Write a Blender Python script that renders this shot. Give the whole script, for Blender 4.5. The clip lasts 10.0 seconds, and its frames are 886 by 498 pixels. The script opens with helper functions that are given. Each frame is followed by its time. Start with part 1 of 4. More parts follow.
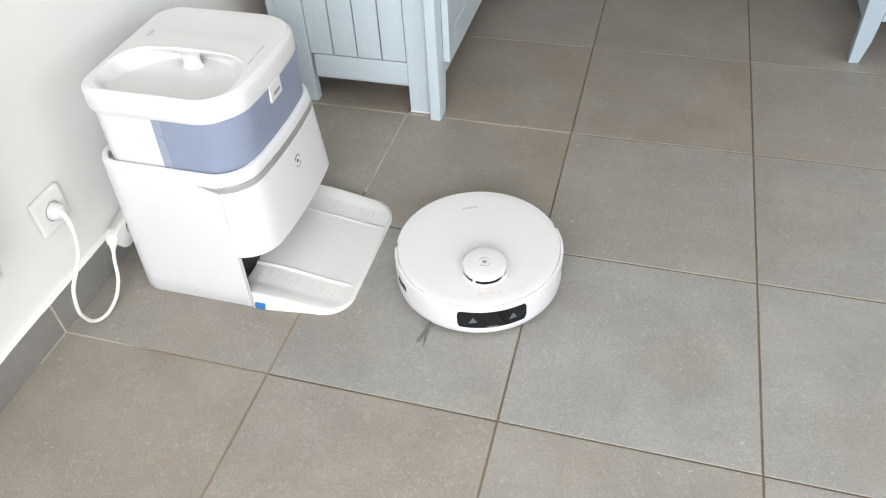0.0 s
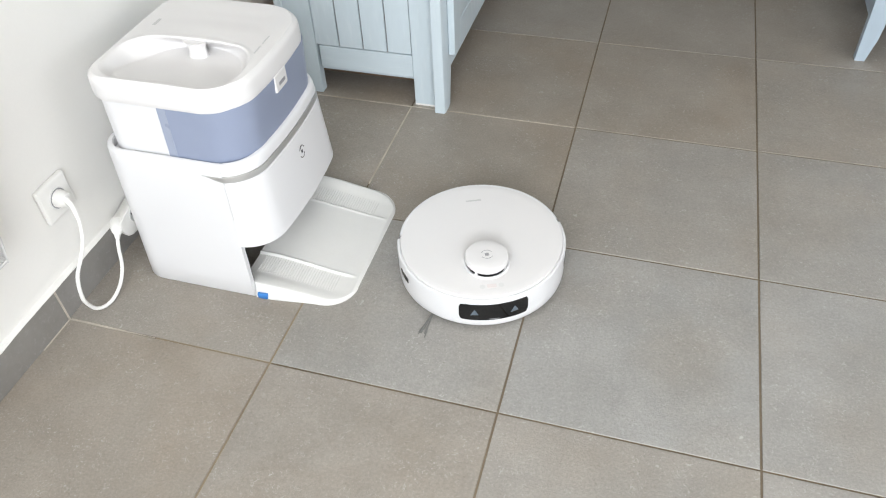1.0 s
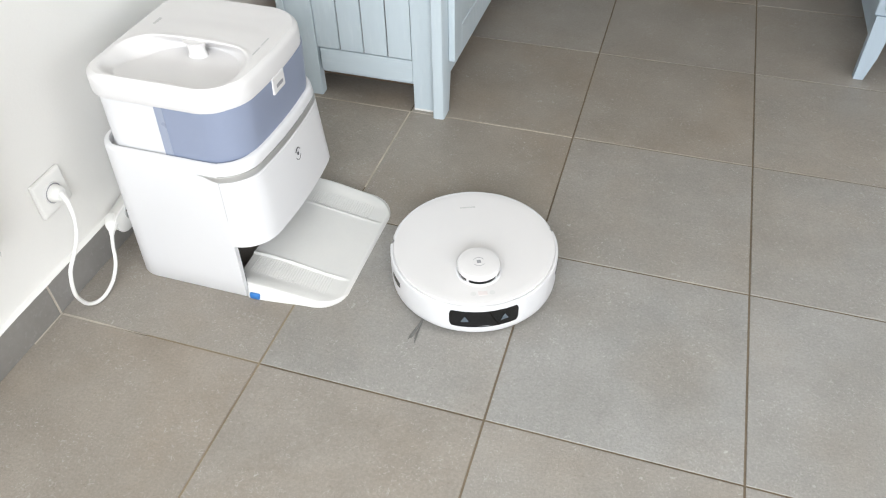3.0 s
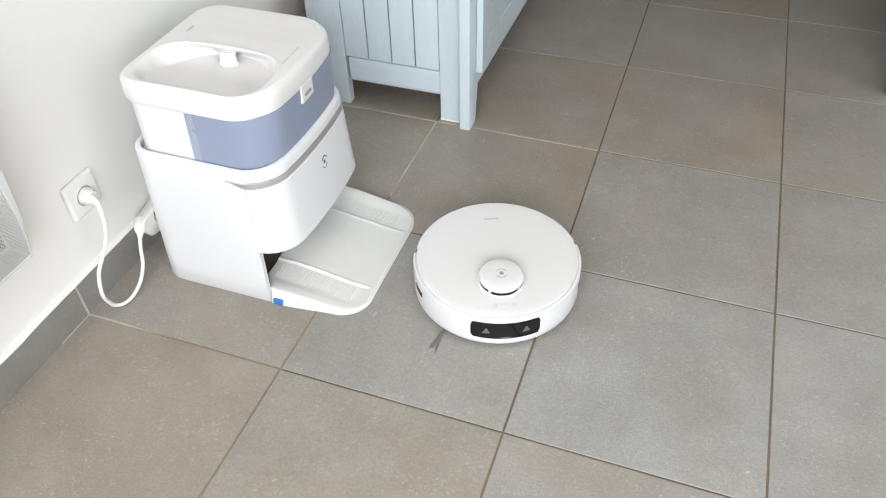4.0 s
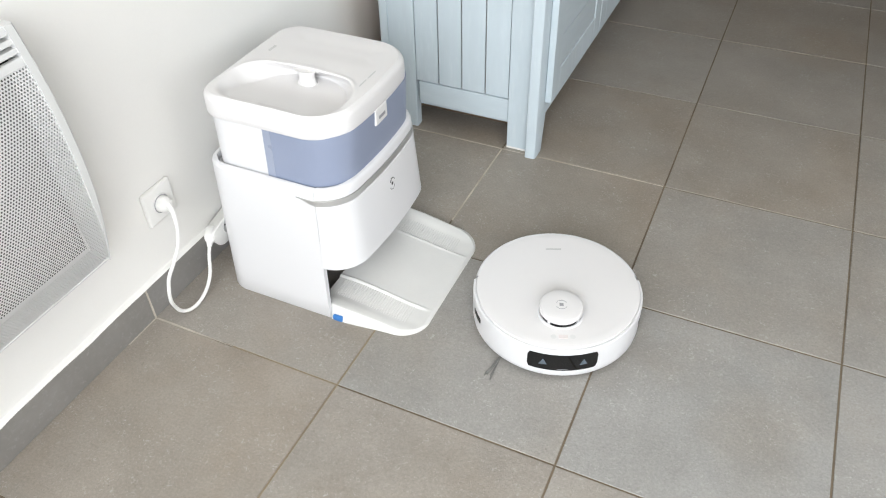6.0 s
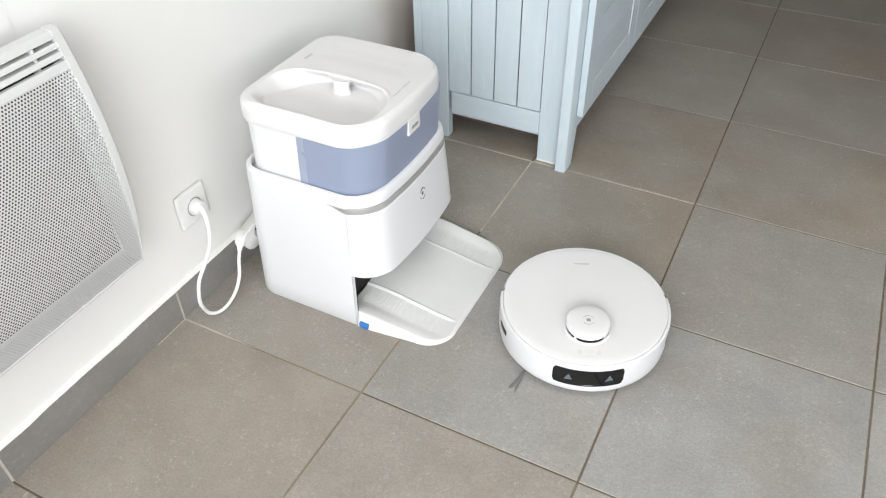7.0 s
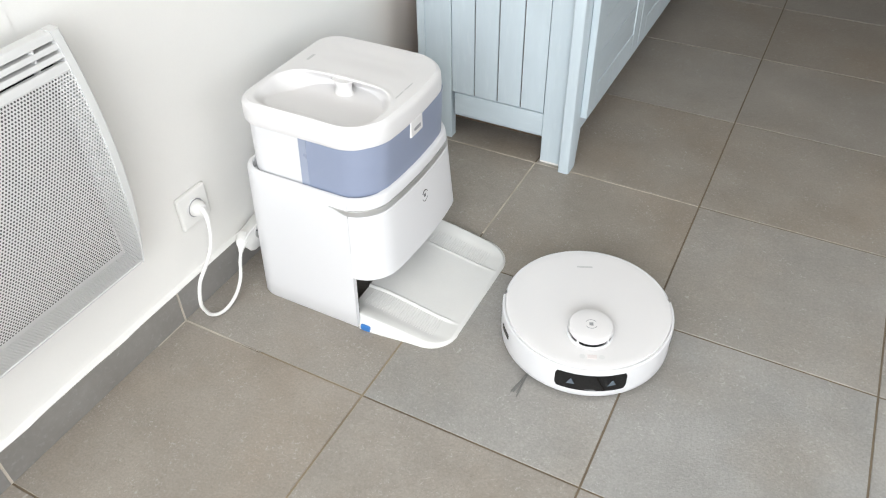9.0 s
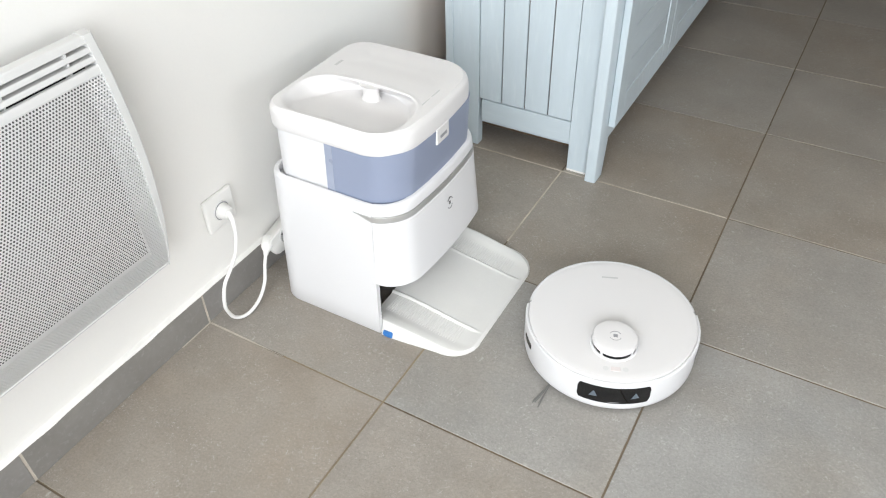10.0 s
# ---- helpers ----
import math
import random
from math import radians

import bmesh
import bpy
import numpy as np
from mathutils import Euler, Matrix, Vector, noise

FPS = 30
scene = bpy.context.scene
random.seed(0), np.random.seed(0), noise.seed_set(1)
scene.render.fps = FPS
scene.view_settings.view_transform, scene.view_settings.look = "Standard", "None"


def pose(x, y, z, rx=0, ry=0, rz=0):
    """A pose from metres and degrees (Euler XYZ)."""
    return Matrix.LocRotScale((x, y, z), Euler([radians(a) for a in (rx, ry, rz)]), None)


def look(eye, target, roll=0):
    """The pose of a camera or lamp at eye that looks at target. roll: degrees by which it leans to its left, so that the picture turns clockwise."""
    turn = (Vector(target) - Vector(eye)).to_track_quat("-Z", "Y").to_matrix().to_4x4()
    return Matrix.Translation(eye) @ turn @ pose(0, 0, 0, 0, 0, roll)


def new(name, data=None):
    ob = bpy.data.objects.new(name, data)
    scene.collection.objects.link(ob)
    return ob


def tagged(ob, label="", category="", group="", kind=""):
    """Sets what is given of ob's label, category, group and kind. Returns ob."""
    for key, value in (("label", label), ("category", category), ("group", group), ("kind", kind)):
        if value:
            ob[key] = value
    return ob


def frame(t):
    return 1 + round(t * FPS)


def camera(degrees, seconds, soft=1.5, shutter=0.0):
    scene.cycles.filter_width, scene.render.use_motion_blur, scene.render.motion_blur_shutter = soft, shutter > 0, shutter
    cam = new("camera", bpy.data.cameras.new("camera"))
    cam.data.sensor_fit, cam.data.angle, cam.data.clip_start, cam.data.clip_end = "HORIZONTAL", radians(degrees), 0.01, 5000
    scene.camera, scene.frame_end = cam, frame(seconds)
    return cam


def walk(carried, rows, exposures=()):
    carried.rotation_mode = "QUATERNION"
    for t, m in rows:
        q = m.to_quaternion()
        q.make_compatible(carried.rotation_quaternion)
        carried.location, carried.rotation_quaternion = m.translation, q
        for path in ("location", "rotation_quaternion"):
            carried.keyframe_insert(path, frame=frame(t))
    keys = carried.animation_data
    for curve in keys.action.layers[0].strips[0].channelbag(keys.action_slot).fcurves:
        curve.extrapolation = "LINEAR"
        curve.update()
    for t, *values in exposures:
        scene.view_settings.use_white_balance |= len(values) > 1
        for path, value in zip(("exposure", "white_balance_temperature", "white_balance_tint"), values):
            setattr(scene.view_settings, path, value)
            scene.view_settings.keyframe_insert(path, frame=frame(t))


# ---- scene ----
cam = camera(60.9, 10.0, soft=1.1)
PATH = [
    (0, (0.607, -0.742, 1.16), (0.166, 0.63, -0.226), -3.6),
    (0.5, (0.607, -0.746, 1.16), (0.165, 0.624, -0.228), -3.5),
    (1, (0.61, -0.749, 1.159), (0.163, 0.612, -0.236), -3.1),
    (1.5, (0.61, -0.75, 1.158), (0.167, 0.604, -0.246), -2.6),
    (2, (0.609, -0.746, 1.158), (0.171, 0.595, -0.26), -1.6),
    (2.5, (0.623, -0.745, 1.162), (0.189, 0.61, -0.243), -1.4),
    (4, (0.625, -0.745, 1.17), (0.113, 0.619, -0.2), -1.7),
    (4.5, (0.622, -0.749, 1.172), (0.083, 0.6, -0.202), -1.9),
    (5, (0.616, -0.752, 1.174), (0.05, 0.591, -0.195), -2.0),
    (5.5, (0.609, -0.754, 1.179), (0.003, 0.599, -0.164), -1.8),
    (7, (0.592, -0.76, 1.188), (-0.116, 0.579, -0.118), -1.2),
    (7.5, (0.6, -0.759, 1.189), (-0.124, 0.587, -0.101), -1.3),
    (8, (0.597, -0.757, 1.189), (-0.124, 0.584, -0.108), -1.2),
    (8.5, (0.592, -0.753, 1.185), (-0.119, 0.587, -0.118), -0.9),
    (9, (0.587, -0.748, 1.189), (-0.126, 0.585, -0.121), -1.1),
    (9.5, (0.582, -0.742, 1.19), (-0.149, 0.581, -0.121), -1.2),
    (10, (0.585, -0.74, 1.189), (-0.19, 0.569, -0.11), -1.6),
]
walk(cam, [(t, look(eye, target, roll)) for t, eye, target, roll in PATH], exposures=[(0, -0.49), (10, -0.49)])

# ---- daylight: sky outside, window lamps in the two openings behind the viewer ----
world = bpy.data.worlds.new("world")
scene.world = world
world.use_nodes = True
wn = world.node_tree.nodes
sky = wn.new("ShaderNodeTexSky")
sky.sky_type, sky.sun_disc, sky.sun_elevation, sky.sun_rotation = "NISHITA", False, radians(38), radians(200)
world.node_tree.links.new(sky.outputs[0], wn["Background"].inputs[0])
wn["Background"].inputs[1].default_value = 0.1


def window_light(name, at, to, width, height, watts, colour):
    lamp = bpy.data.lights.new(name, "AREA")
    lamp.shape, lamp.size, lamp.size_y, lamp.energy, lamp.color = "RECTANGLE", width, height, watts, colour
    ob = new(name, lamp)
    ob.matrix_world = look(at, to)
    return ob


window_light("window_light_south", (1.2, -2.23, 1.51), (1.2, 0, 1.2), 2.5, 1.36, 160, (0.918, 0.957, 1.0))
window_light("window_light_east", (3.58, -0.55, 1.25), (0, -0.55, 1.1), 2.3, 1.7, 44, (0.965, 0.98, 1.0))


# ---- materials ----
def mat(name, base, rough=0.5, metal=0.0, var=0.06, scale=6.0, grain=60.0, bump=0.0, second=None, stretch=(1, 1, 1),
        speck=0.0, speck_colour=(0.6, 0.58, 0.54), speck_size=1.7, mottle=4, per_piece=0.0, rough_var=0.05, coat=0.0, trans=0.0, sss=0.0):
    """Two scales of noise on colour and roughness, optional flecks, bump and a shift from piece to piece."""
    m = bpy.data.materials.new(name)
    m.use_nodes = True
    nt = m.node_tree
    N, L = nt.nodes, nt.links
    bsdf = N["Principled BSDF"]
    bsdf.inputs["Metallic"].default_value = metal
    bsdf.inputs["Coat Weight"].default_value = coat
    bsdf.inputs["Transmission Weight"].default_value = trans
    if sss:
        bsdf.inputs["Subsurface Weight"].default_value = sss
        bsdf.inputs["Subsurface Radius"].default_value = (0.006, 0.006, 0.007)
    tc = N.new("ShaderNodeTexCoord")
    mp = N.new("ShaderNodeMapping")
    mp.inputs["Scale"].default_value = stretch
    L.new(tc.outputs["Object"], mp.inputs["Vector"])
    vec = mp.outputs["Vector"]
    if per_piece:
        info = N.new("ShaderNodeObjectInfo")
        mul = N.new("ShaderNodeMath")
        mul.operation = "MULTIPLY"
        mul.inputs[1].default_value = 37.0
        L.new(info.outputs["Random"], mul.inputs[0])
        add = N.new("ShaderNodeVectorMath")
        L.new(vec, add.inputs[0])
        L.new(mul.outputs[0], add.inputs[1])
        vec = add.outputs[0]

    def noise_node(s, detail, roughness=0.55):
        n = N.new("ShaderNodeTexNoise")
        n.inputs["Scale"].default_value, n.inputs["Detail"].default_value = s, detail
        n.inputs["Roughness"].default_value = roughness
        L.new(vec, n.inputs["Vector"])
        return n.outputs["Fac"]

    def mix(kind, fac, a, b):
        x = N.new("ShaderNodeMix")
        x.data_type, x.blend_type = "RGBA", kind
        for socket, value in ((x.inputs[0], fac), (x.inputs[6], a), (x.inputs[7], b)):
            if isinstance(value, bpy.types.NodeSocket):
                L.new(value, socket)
            else:
                socket.default_value = value if isinstance(value, (int, float)) else (*value, 1.0)
        return x.outputs[2]

    def ramp(socket, a, b, va=0.0, vb=1.0):
        r = N.new("ShaderNodeMapRange")
        r.inputs[1].default_value, r.inputs[2].default_value = a, b
        r.inputs[3].default_value, r.inputs[4].default_value = va, vb
        L.new(socket, r.inputs[0])
        return r.outputs[0]

    big, fine = noise_node(scale, mottle, 0.5 + 0.025 * mottle), noise_node(grain, 5, 0.65)
    dark = tuple(c * (1 - var) for c in base)
    light = tuple(min(1, c * (1 + var)) for c in base)
    col = mix("MIX", ramp(big, 0.3, 0.7), dark, light)
    if second:
        col = mix("MIX", ramp(noise_node(scale * 0.45, 5), 0.48, 0.66), col, second)
    col = mix("MULTIPLY", 0.9, col, mix("MIX", ramp(fine, 0.3, 0.7), (1 - 0.75 * var,) * 3, (1, 1, 1)))
    if speck:
        f = noise_node(grain * speck_size, 3, 0.6)
        cl = noise_node(scale * 1.9, 3)
        both = N.new("ShaderNodeMath")
        both.operation = "MULTIPLY"
        L.new(ramp(f, 0.55, 0.72), both.inputs[0])
        L.new(ramp(cl, 0.42, 0.7, 0.12, speck), both.inputs[1])
        col = mix("MIX", both.outputs[0], col, speck_colour)
    if per_piece:
        col = mix("MULTIPLY", 1.0, col, mix("MIX", info.outputs["Random"], (1 - per_piece, 1 - 1.12 * per_piece, 1 - 1.3 * per_piece), (0.995, 1, 1.02)))
    L.new(col, bsdf.inputs["Base Color"])
    L.new(ramp(big, 0.3, 0.7, max(0, rough - rough_var), rough + rough_var), bsdf.inputs["Roughness"])
    if bump:
        b = N.new("ShaderNodeBump")
        b.inputs["Strength"].default_value, b.inputs["Distance"].default_value = 0.5, bump
        L.new(fine, b.inputs["Height"])
        L.new(b.outputs[0], bsdf.inputs["Normal"])
    return m


def tile_material():
    """Stone-look porcelain: a tint set for each tile, clouds, warm patches, fine sand grain, pale scratches and a few
    dark pores.
    """
    m = bpy.data.materials.new("tile")
    m.use_nodes = True
    N, L = m.node_tree.nodes, m.node_tree.links
    bsdf = N["Principled BSDF"]
    tc, info = N.new("ShaderNodeTexCoord"), N.new("ShaderNodeObjectInfo")
    off, vec = N.new("ShaderNodeMath"), N.new("ShaderNodeVectorMath")
    off.operation, off.inputs[1].default_value = "MULTIPLY", 41.0
    L.new(info.outputs["Random"], off.inputs[0])
    L.new(tc.outputs["Object"], vec.inputs[0])
    L.new(off.outputs[0], vec.inputs[1])

    def noise_node(s, detail, rough=0.55, distort=0.0):
        n = N.new("ShaderNodeTexNoise")
        for key, v in (("Scale", s), ("Detail", detail), ("Roughness", rough), ("Distortion", distort)):
            n.inputs[key].default_value = v
        L.new(vec.outputs[0], n.inputs["Vector"])
        return n.outputs["Fac"]

    def ramp(socket, a, b, va=0.0, vb=1.0):
        r = N.new("ShaderNodeMapRange")
        for k, v in enumerate((a, b, va, vb)):
            r.inputs[k + 1].default_value = v
        L.new(socket, r.inputs[0])
        return r.outputs[0]

    def mix(kind, fac, a, b):
        x = N.new("ShaderNodeMix")
        x.data_type, x.blend_type = "RGBA", kind
        for socket, value in ((x.inputs[0], fac), (x.inputs[6], a), (x.inputs[7], b)):
            if isinstance(value, bpy.types.NodeSocket):
                L.new(value, socket)
            else:
                socket.default_value = value if isinstance(value, float) else (*value, 1.0)
        return x.outputs[2]

    def times(a, b):
        x = N.new("ShaderNodeMath")
        x.operation = "MULTIPLY"
        L.new(a, x.inputs[0])
        L.new(b, x.inputs[1])
        return x.outputs[0]

    cloud, grain = noise_node(7.0, 9, 0.68), noise_node(210.0, 4, 0.7)
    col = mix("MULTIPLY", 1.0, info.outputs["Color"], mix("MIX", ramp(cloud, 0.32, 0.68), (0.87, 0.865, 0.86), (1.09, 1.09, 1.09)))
    col = mix("MULTIPLY", ramp(noise_node(3.1, 6), 0.46, 0.68, 0.0, 0.75), col, (0.97, 0.91, 0.845))
    col = mix("MULTIPLY", 1.0, col, mix("MIX", ramp(grain, 0.3, 0.7), (0.84, 0.84, 0.84), (1.1, 1.1, 1.1)))
    patchy = ramp(noise_node(10.0, 4), 0.38, 0.66, 0.22, 1.0)
    fleck = times(ramp(noise_node(120.0, 3, 0.6, 1.6), 0.58, 0.70, 0.0, 0.5), patchy)
    col = mix("MIX", fleck, col, (0.56, 0.55, 0.525))
    chip = times(ramp(noise_node(60.0, 2, 0.5, 0.8), 0.70, 0.77, 0.0, 0.4), patchy)
    col = mix("MIX", chip, col, (0.66, 0.65, 0.62))
    col = mix("MULTIPLY", ramp(noise_node(150.0, 2), 0.66, 0.74, 0.0, 0.5), col, (0.72, 0.69, 0.65))
    L.new(col, bsdf.inputs["Base Color"])
    L.new(ramp(cloud, 0.3, 0.7, 0.36, 0.5), bsdf.inputs["Roughness"])
    b = N.new("ShaderNodeBump")
    b.inputs["Strength"].default_value, b.inputs["Distance"].default_value = 0.5, 0.0014
    L.new(grain, b.inputs["Height"])
    L.new(b.outputs[0], bsdf.inputs["Normal"])
    return m


M_TILE = tile_material()
M_SKIRT = mat("skirting", (0.25, 0.238, 0.222), 0.5, var=0.12, scale=7, grain=60, bump=0.0005, speck=0.4,
              speck_colour=(0.42, 0.41, 0.39), per_piece=0.08)
M_GROUT = mat("grout", (0.172, 0.134, 0.092), 0.9, var=0.25, scale=6, grain=120, bump=0.001, second=(0.215, 0.170, 0.118))
M_GROUT_WARM = mat("grout_warm", (0.28, 0.225, 0.15), 0.9, var=0.2, scale=8, grain=130, bump=0.0008, second=(0.215, 0.170, 0.118))
M_GROUT_MID = mat("grout_dusty", (0.52, 0.46, 0.38), 0.9, var=0.2, scale=14, grain=150, bump=0.0006, second=(0.40, 0.34, 0.27))
M_GROUT_PALE = mat("grout_pale", (0.52, 0.47, 0.40), 0.9, var=0.15, scale=20, grain=150, bump=0.0006)
M_WALL = mat("wall_paint", (0.835, 0.822, 0.79), 0.75, var=0.018, scale=2.2, grain=170, bump=0.0005)
# Dark tone chosen so the unseen far walls return little light.
M_WALL_FAR = mat("low_bounce_brown", (0.16, 0.125, 0.09), 0.8, var=0.03, scale=2.2, grain=170, bump=0.0005)
M_CEIL = mat("ceiling_paint", (0.80, 0.765, 0.71), 0.8, var=0.02, scale=2, grain=120, bump=0.0004)
M_BLUE = mat("blue_paint", (0.535, 0.612, 0.655), 0.45, var=0.07, scale=5, grain=45, bump=0.0007, stretch=(1, 1, 0.16),
             speck=0.25, speck_colour=(0.74, 0.79, 0.8))
M_BLUE_H = mat("blue_paint_rail", (0.535, 0.612, 0.655), 0.45, var=0.07, scale=5, grain=45, bump=0.0007, stretch=(0.16, 0.16, 1),
               speck=0.25, speck_colour=(0.74, 0.79, 0.8))
# The sideboard's blue darkened: the cabinet's weaker light is put into the colour.
M_BLUE_DIM = mat("blue_paint_dimmed", (0.42, 0.505, 0.58), 0.45, var=0.07, scale=5, grain=45, bump=0.0007, stretch=(1, 1, 0.16))
# Bare wood of the plank gaps, reused for boards added to darken undersides.
M_BROWN = mat("bare_wood_and_shade", (0.10, 0.065, 0.04), 0.7, var=0.25, scale=8, grain=60, stretch=(1, 1, 0.1))
M_WOOD = mat("raw_wood", (0.34, 0.19, 0.09), 0.6, var=0.2, scale=7, grain=50, stretch=(1, 1, 0.12), bump=0.0006)
M_WHITE = mat("white_plastic", (0.725, 0.724, 0.733), 0.30, var=0.004, scale=3, grain=300, rough_var=0.01)
# White plastic of lid and tops, warm light from above put into its colour.
M_LID = mat("white_plastic_warm_lit", (0.725, 0.712, 0.706), 0.35, var=0.004, scale=3, grain=300, rough_var=0.01)
M_TRAY = mat("ivory_plastic", (0.735, 0.73, 0.705), 0.4, var=0.03, scale=7, grain=250, bump=0.0001)
M_TANK = mat("frosted_blue_plastic", (0.252, 0.290, 0.392), 0.33, var=0.02, scale=9, grain=400, rough_var=0.01)
M_TANK_EDGE = mat("frosted_edge", (0.31, 0.345, 0.44), 0.3, var=0.04)
M_SILVER = mat("brushed_silver", (0.58, 0.58, 0.57), 0.38, metal=0.7, var=0.04, grain=200, stretch=(1, 1, 8))
M_BLACK = mat("black_plastic_and_shade", (0.012, 0.012, 0.013), 0.35, var=0.2)
M_BAY = mat("bay_black", (0.006, 0.006, 0.006), 0.7, var=0.15)
M_GLOSS = mat("black_window", (0.003, 0.003, 0.0035), 0.06, var=0.1, rough_var=0.02)
M_GREY = mat("grey_print_and_shade", (0.30, 0.30, 0.31), 0.5)
M_PALE = mat("pale_print_and_shade", (0.56, 0.56, 0.55), 0.5)
M_BUTTON = mat("button_print", (0.68, 0.68, 0.67), 0.5)
M_DARKP = mat("dark_print", (0.06, 0.06, 0.065), 0.5)
M_LENS = mat("lens_glass", (0.11, 0.135, 0.16), 0.15, var=0.1)
M_CLIP = mat("blue_plastic", (0.04, 0.19, 0.52), 0.35, var=0.05)
M_RED = mat("soft_red_led", (0.73, 0.675, 0.66), 0.4)
M_RUBBER = mat("dark_rubber", (0.03, 0.03, 0.032), 0.75, var=0.15)
M_BRISTLE = mat("grey_bristle", (0.19, 0.19, 0.18), 0.8, var=0.2)
M_MOP = mat("mop_fibre", (0.55, 0.57, 0.62), 0.95, var=0.2, grain=300, bump=0.002)
M_RAD = mat("radiator_enamel", (0.63, 0.63, 0.62), 0.35, var=0.012, scale=4, grain=250, bump=0.0001)
# Dark tone for the box that stands for shade behind the holes.
M_INSIDE = mat("radiator_inside_shade", (0.10, 0.10, 0.10), 0.8, var=0.2)
M_CABLE = mat("white_cable", (0.82, 0.812, 0.785), 0.4, var=0.02)
M_FRAME = mat("window_frame_paint", (0.75, 0.75, 0.74), 0.4)
M_GLASS = bpy.data.materials.new("window_glass")
M_GLASS.use_nodes = True
gb = M_GLASS.node_tree.nodes["Principled BSDF"]
gb.inputs["Transmission Weight"].default_value, gb.inputs["Roughness"].default_value = 1.0, 0.0

# white enamel sheet punched with round holes in staggered rows
M_PERF = bpy.data.materials.new("perforated_enamel")
M_PERF.use_nodes = True


def punch(m, pitch, radius):
    nt = m.node_tree
    N, L = nt.nodes, nt.links
    bsdf, out = N["Principled BSDF"], N["Material Output"]
    bsdf.inputs["Base Color"].default_value, bsdf.inputs["Roughness"].default_value = (0.62, 0.62, 0.61, 1), 0.35
    tc = N.new("ShaderNodeTexCoord")
    cell = (1.0, pitch, pitch * math.sqrt(3))
    dist = []
    for shift in (0.0, 0.5):
        steps = (("DIVIDE", cell), ("ADD", (0, shift, shift)), ("FRACTION", None), ("SUBTRACT", (0, 0.5, 0.5)), ("MULTIPLY", (0, cell[1], cell[2])), ("LENGTH", None))
        s = tc.outputs["Object"]
        for op, v in steps:
            n = N.new("ShaderNodeVectorMath")
            n.operation = op
            L.new(s, n.inputs[0])
            if v:
                n.inputs[1].default_value = v
            s = n.outputs["Value"] if op == "LENGTH" else n.outputs[0]
        dist.append(s)
    low = N.new("ShaderNodeMath")
    low.operation = "MINIMUM"
    L.new(dist[0], low.inputs[0])
    L.new(dist[1], low.inputs[1])
    hole = N.new("ShaderNodeMath")
    hole.operation = "LESS_THAN"
    hole.inputs[1].default_value = radius
    L.new(low.outputs[0], hole.inputs[0])
    clear, both = N.new("ShaderNodeBsdfTransparent"), N.new("ShaderNodeMixShader")
    L.new(hole.outputs[0], both.inputs[0])
    L.new(bsdf.outputs[0], both.inputs[1])
    L.new(clear.outputs[0], both.inputs[2])
    L.new(both.outputs[0], out.inputs["Surface"])


punch(M_PERF, 0.0054, 0.00160)

# ---- mesh helpers ----
BASE = {}


def thing(name, at, label, category, group="", kind="", turn=0.0):
    ob = new(name)
    ob.empty_display_size = 0.05
    m = pose(*at, 0, 0, turn)
    ob.matrix_basis = m
    BASE[ob.name] = m
    return tagged(ob, label, category, group, kind)


def finish(bm, smooth):
    if smooth:
        bmesh.ops.recalc_face_normals(bm, faces=bm.faces)
        for f in bm.faces:
            f.smooth = True
        for e in bm.edges:
            if len(e.link_faces) == 2 and e.calc_face_angle(0) > radians(38):
                e.smooth = False


def part(name, bm, material, parent, label="", local=False, smooth=True):
    """One mesh object under a thing or a part; the bmesh is given in world metres, or in the thing's own if local."""
    finish(bm, smooth and id(bm) not in FLAT)
    FLAT.discard(id(bm))
    if not local:
        bm.transform(BASE[parent.name].inverted())
    me = bpy.data.meshes.new(name)
    bm.to_mesh(me)
    bm.free()
    me.materials.append(material)
    ob = new(name, me)
    ob.parent = parent
    BASE[ob.name] = BASE[parent.name]
    return tagged(ob, label)


def slab(name, bm, material, label, category, kind="structure", smooth=False):
    finish(bm, smooth)
    me = bpy.data.meshes.new(name)
    bm.to_mesh(me)
    bm.free()
    me.materials.append(material)
    ob = new(name, me)
    BASE[ob.name] = Matrix()
    return tagged(ob, label, category, "", kind)


def box(bm, x0, x1, y0, y1, z0, z1, bevel=0.0, segments=2):
    r = bmesh.ops.create_cube(bm, size=1.0, matrix=Matrix.Translation(((x0 + x1) / 2, (y0 + y1) / 2, (z0 + z1) / 2))
                              @ Matrix.Diagonal((x1 - x0, y1 - y0, z1 - z0, 1)))
    if bevel:
        es = list({e for v in r["verts"] for e in v.link_edges})
        bmesh.ops.bevel(bm, geom=es, offset=bevel, segments=segments, affect="EDGES", profile=0.5)
    return bm


FLAT = set()


def boxes(*dims, bevel=0.0):
    bm = bmesh.new()
    FLAT.add(id(bm))
    for d in dims:
        box(bm, *d, bevel=bevel)
    return bm


def loft(bm, rings, closed=True, cap0=False, cap1=False):
    vs = [[bm.verts.new(p) for p in ring] for ring in rings]
    n = len(vs[0])
    for a, b in zip(vs, vs[1:]):
        for i in range(n if closed else n - 1):
            j = (i + 1) % n
            bm.faces.new((a[i], a[j], b[j], b[i]))
    if cap0:
        bm.faces.new(vs[0])
    if cap1:
        bm.faces.new(vs[-1])
    return bm


def revolve(bm, profile, n=96, a0=0.0, a1=360.0):
    """profile: (radius, z) from bottom to top."""
    full = abs(a1 - a0) >= 360
    angles = [radians(a0 + (a1 - a0) * i / n) for i in range(n if full else n + 1)]
    rings = [[(r * math.cos(a), r * math.sin(a), z) for a in angles] for r, z in profile]
    return loft(bm, rings, closed=full)


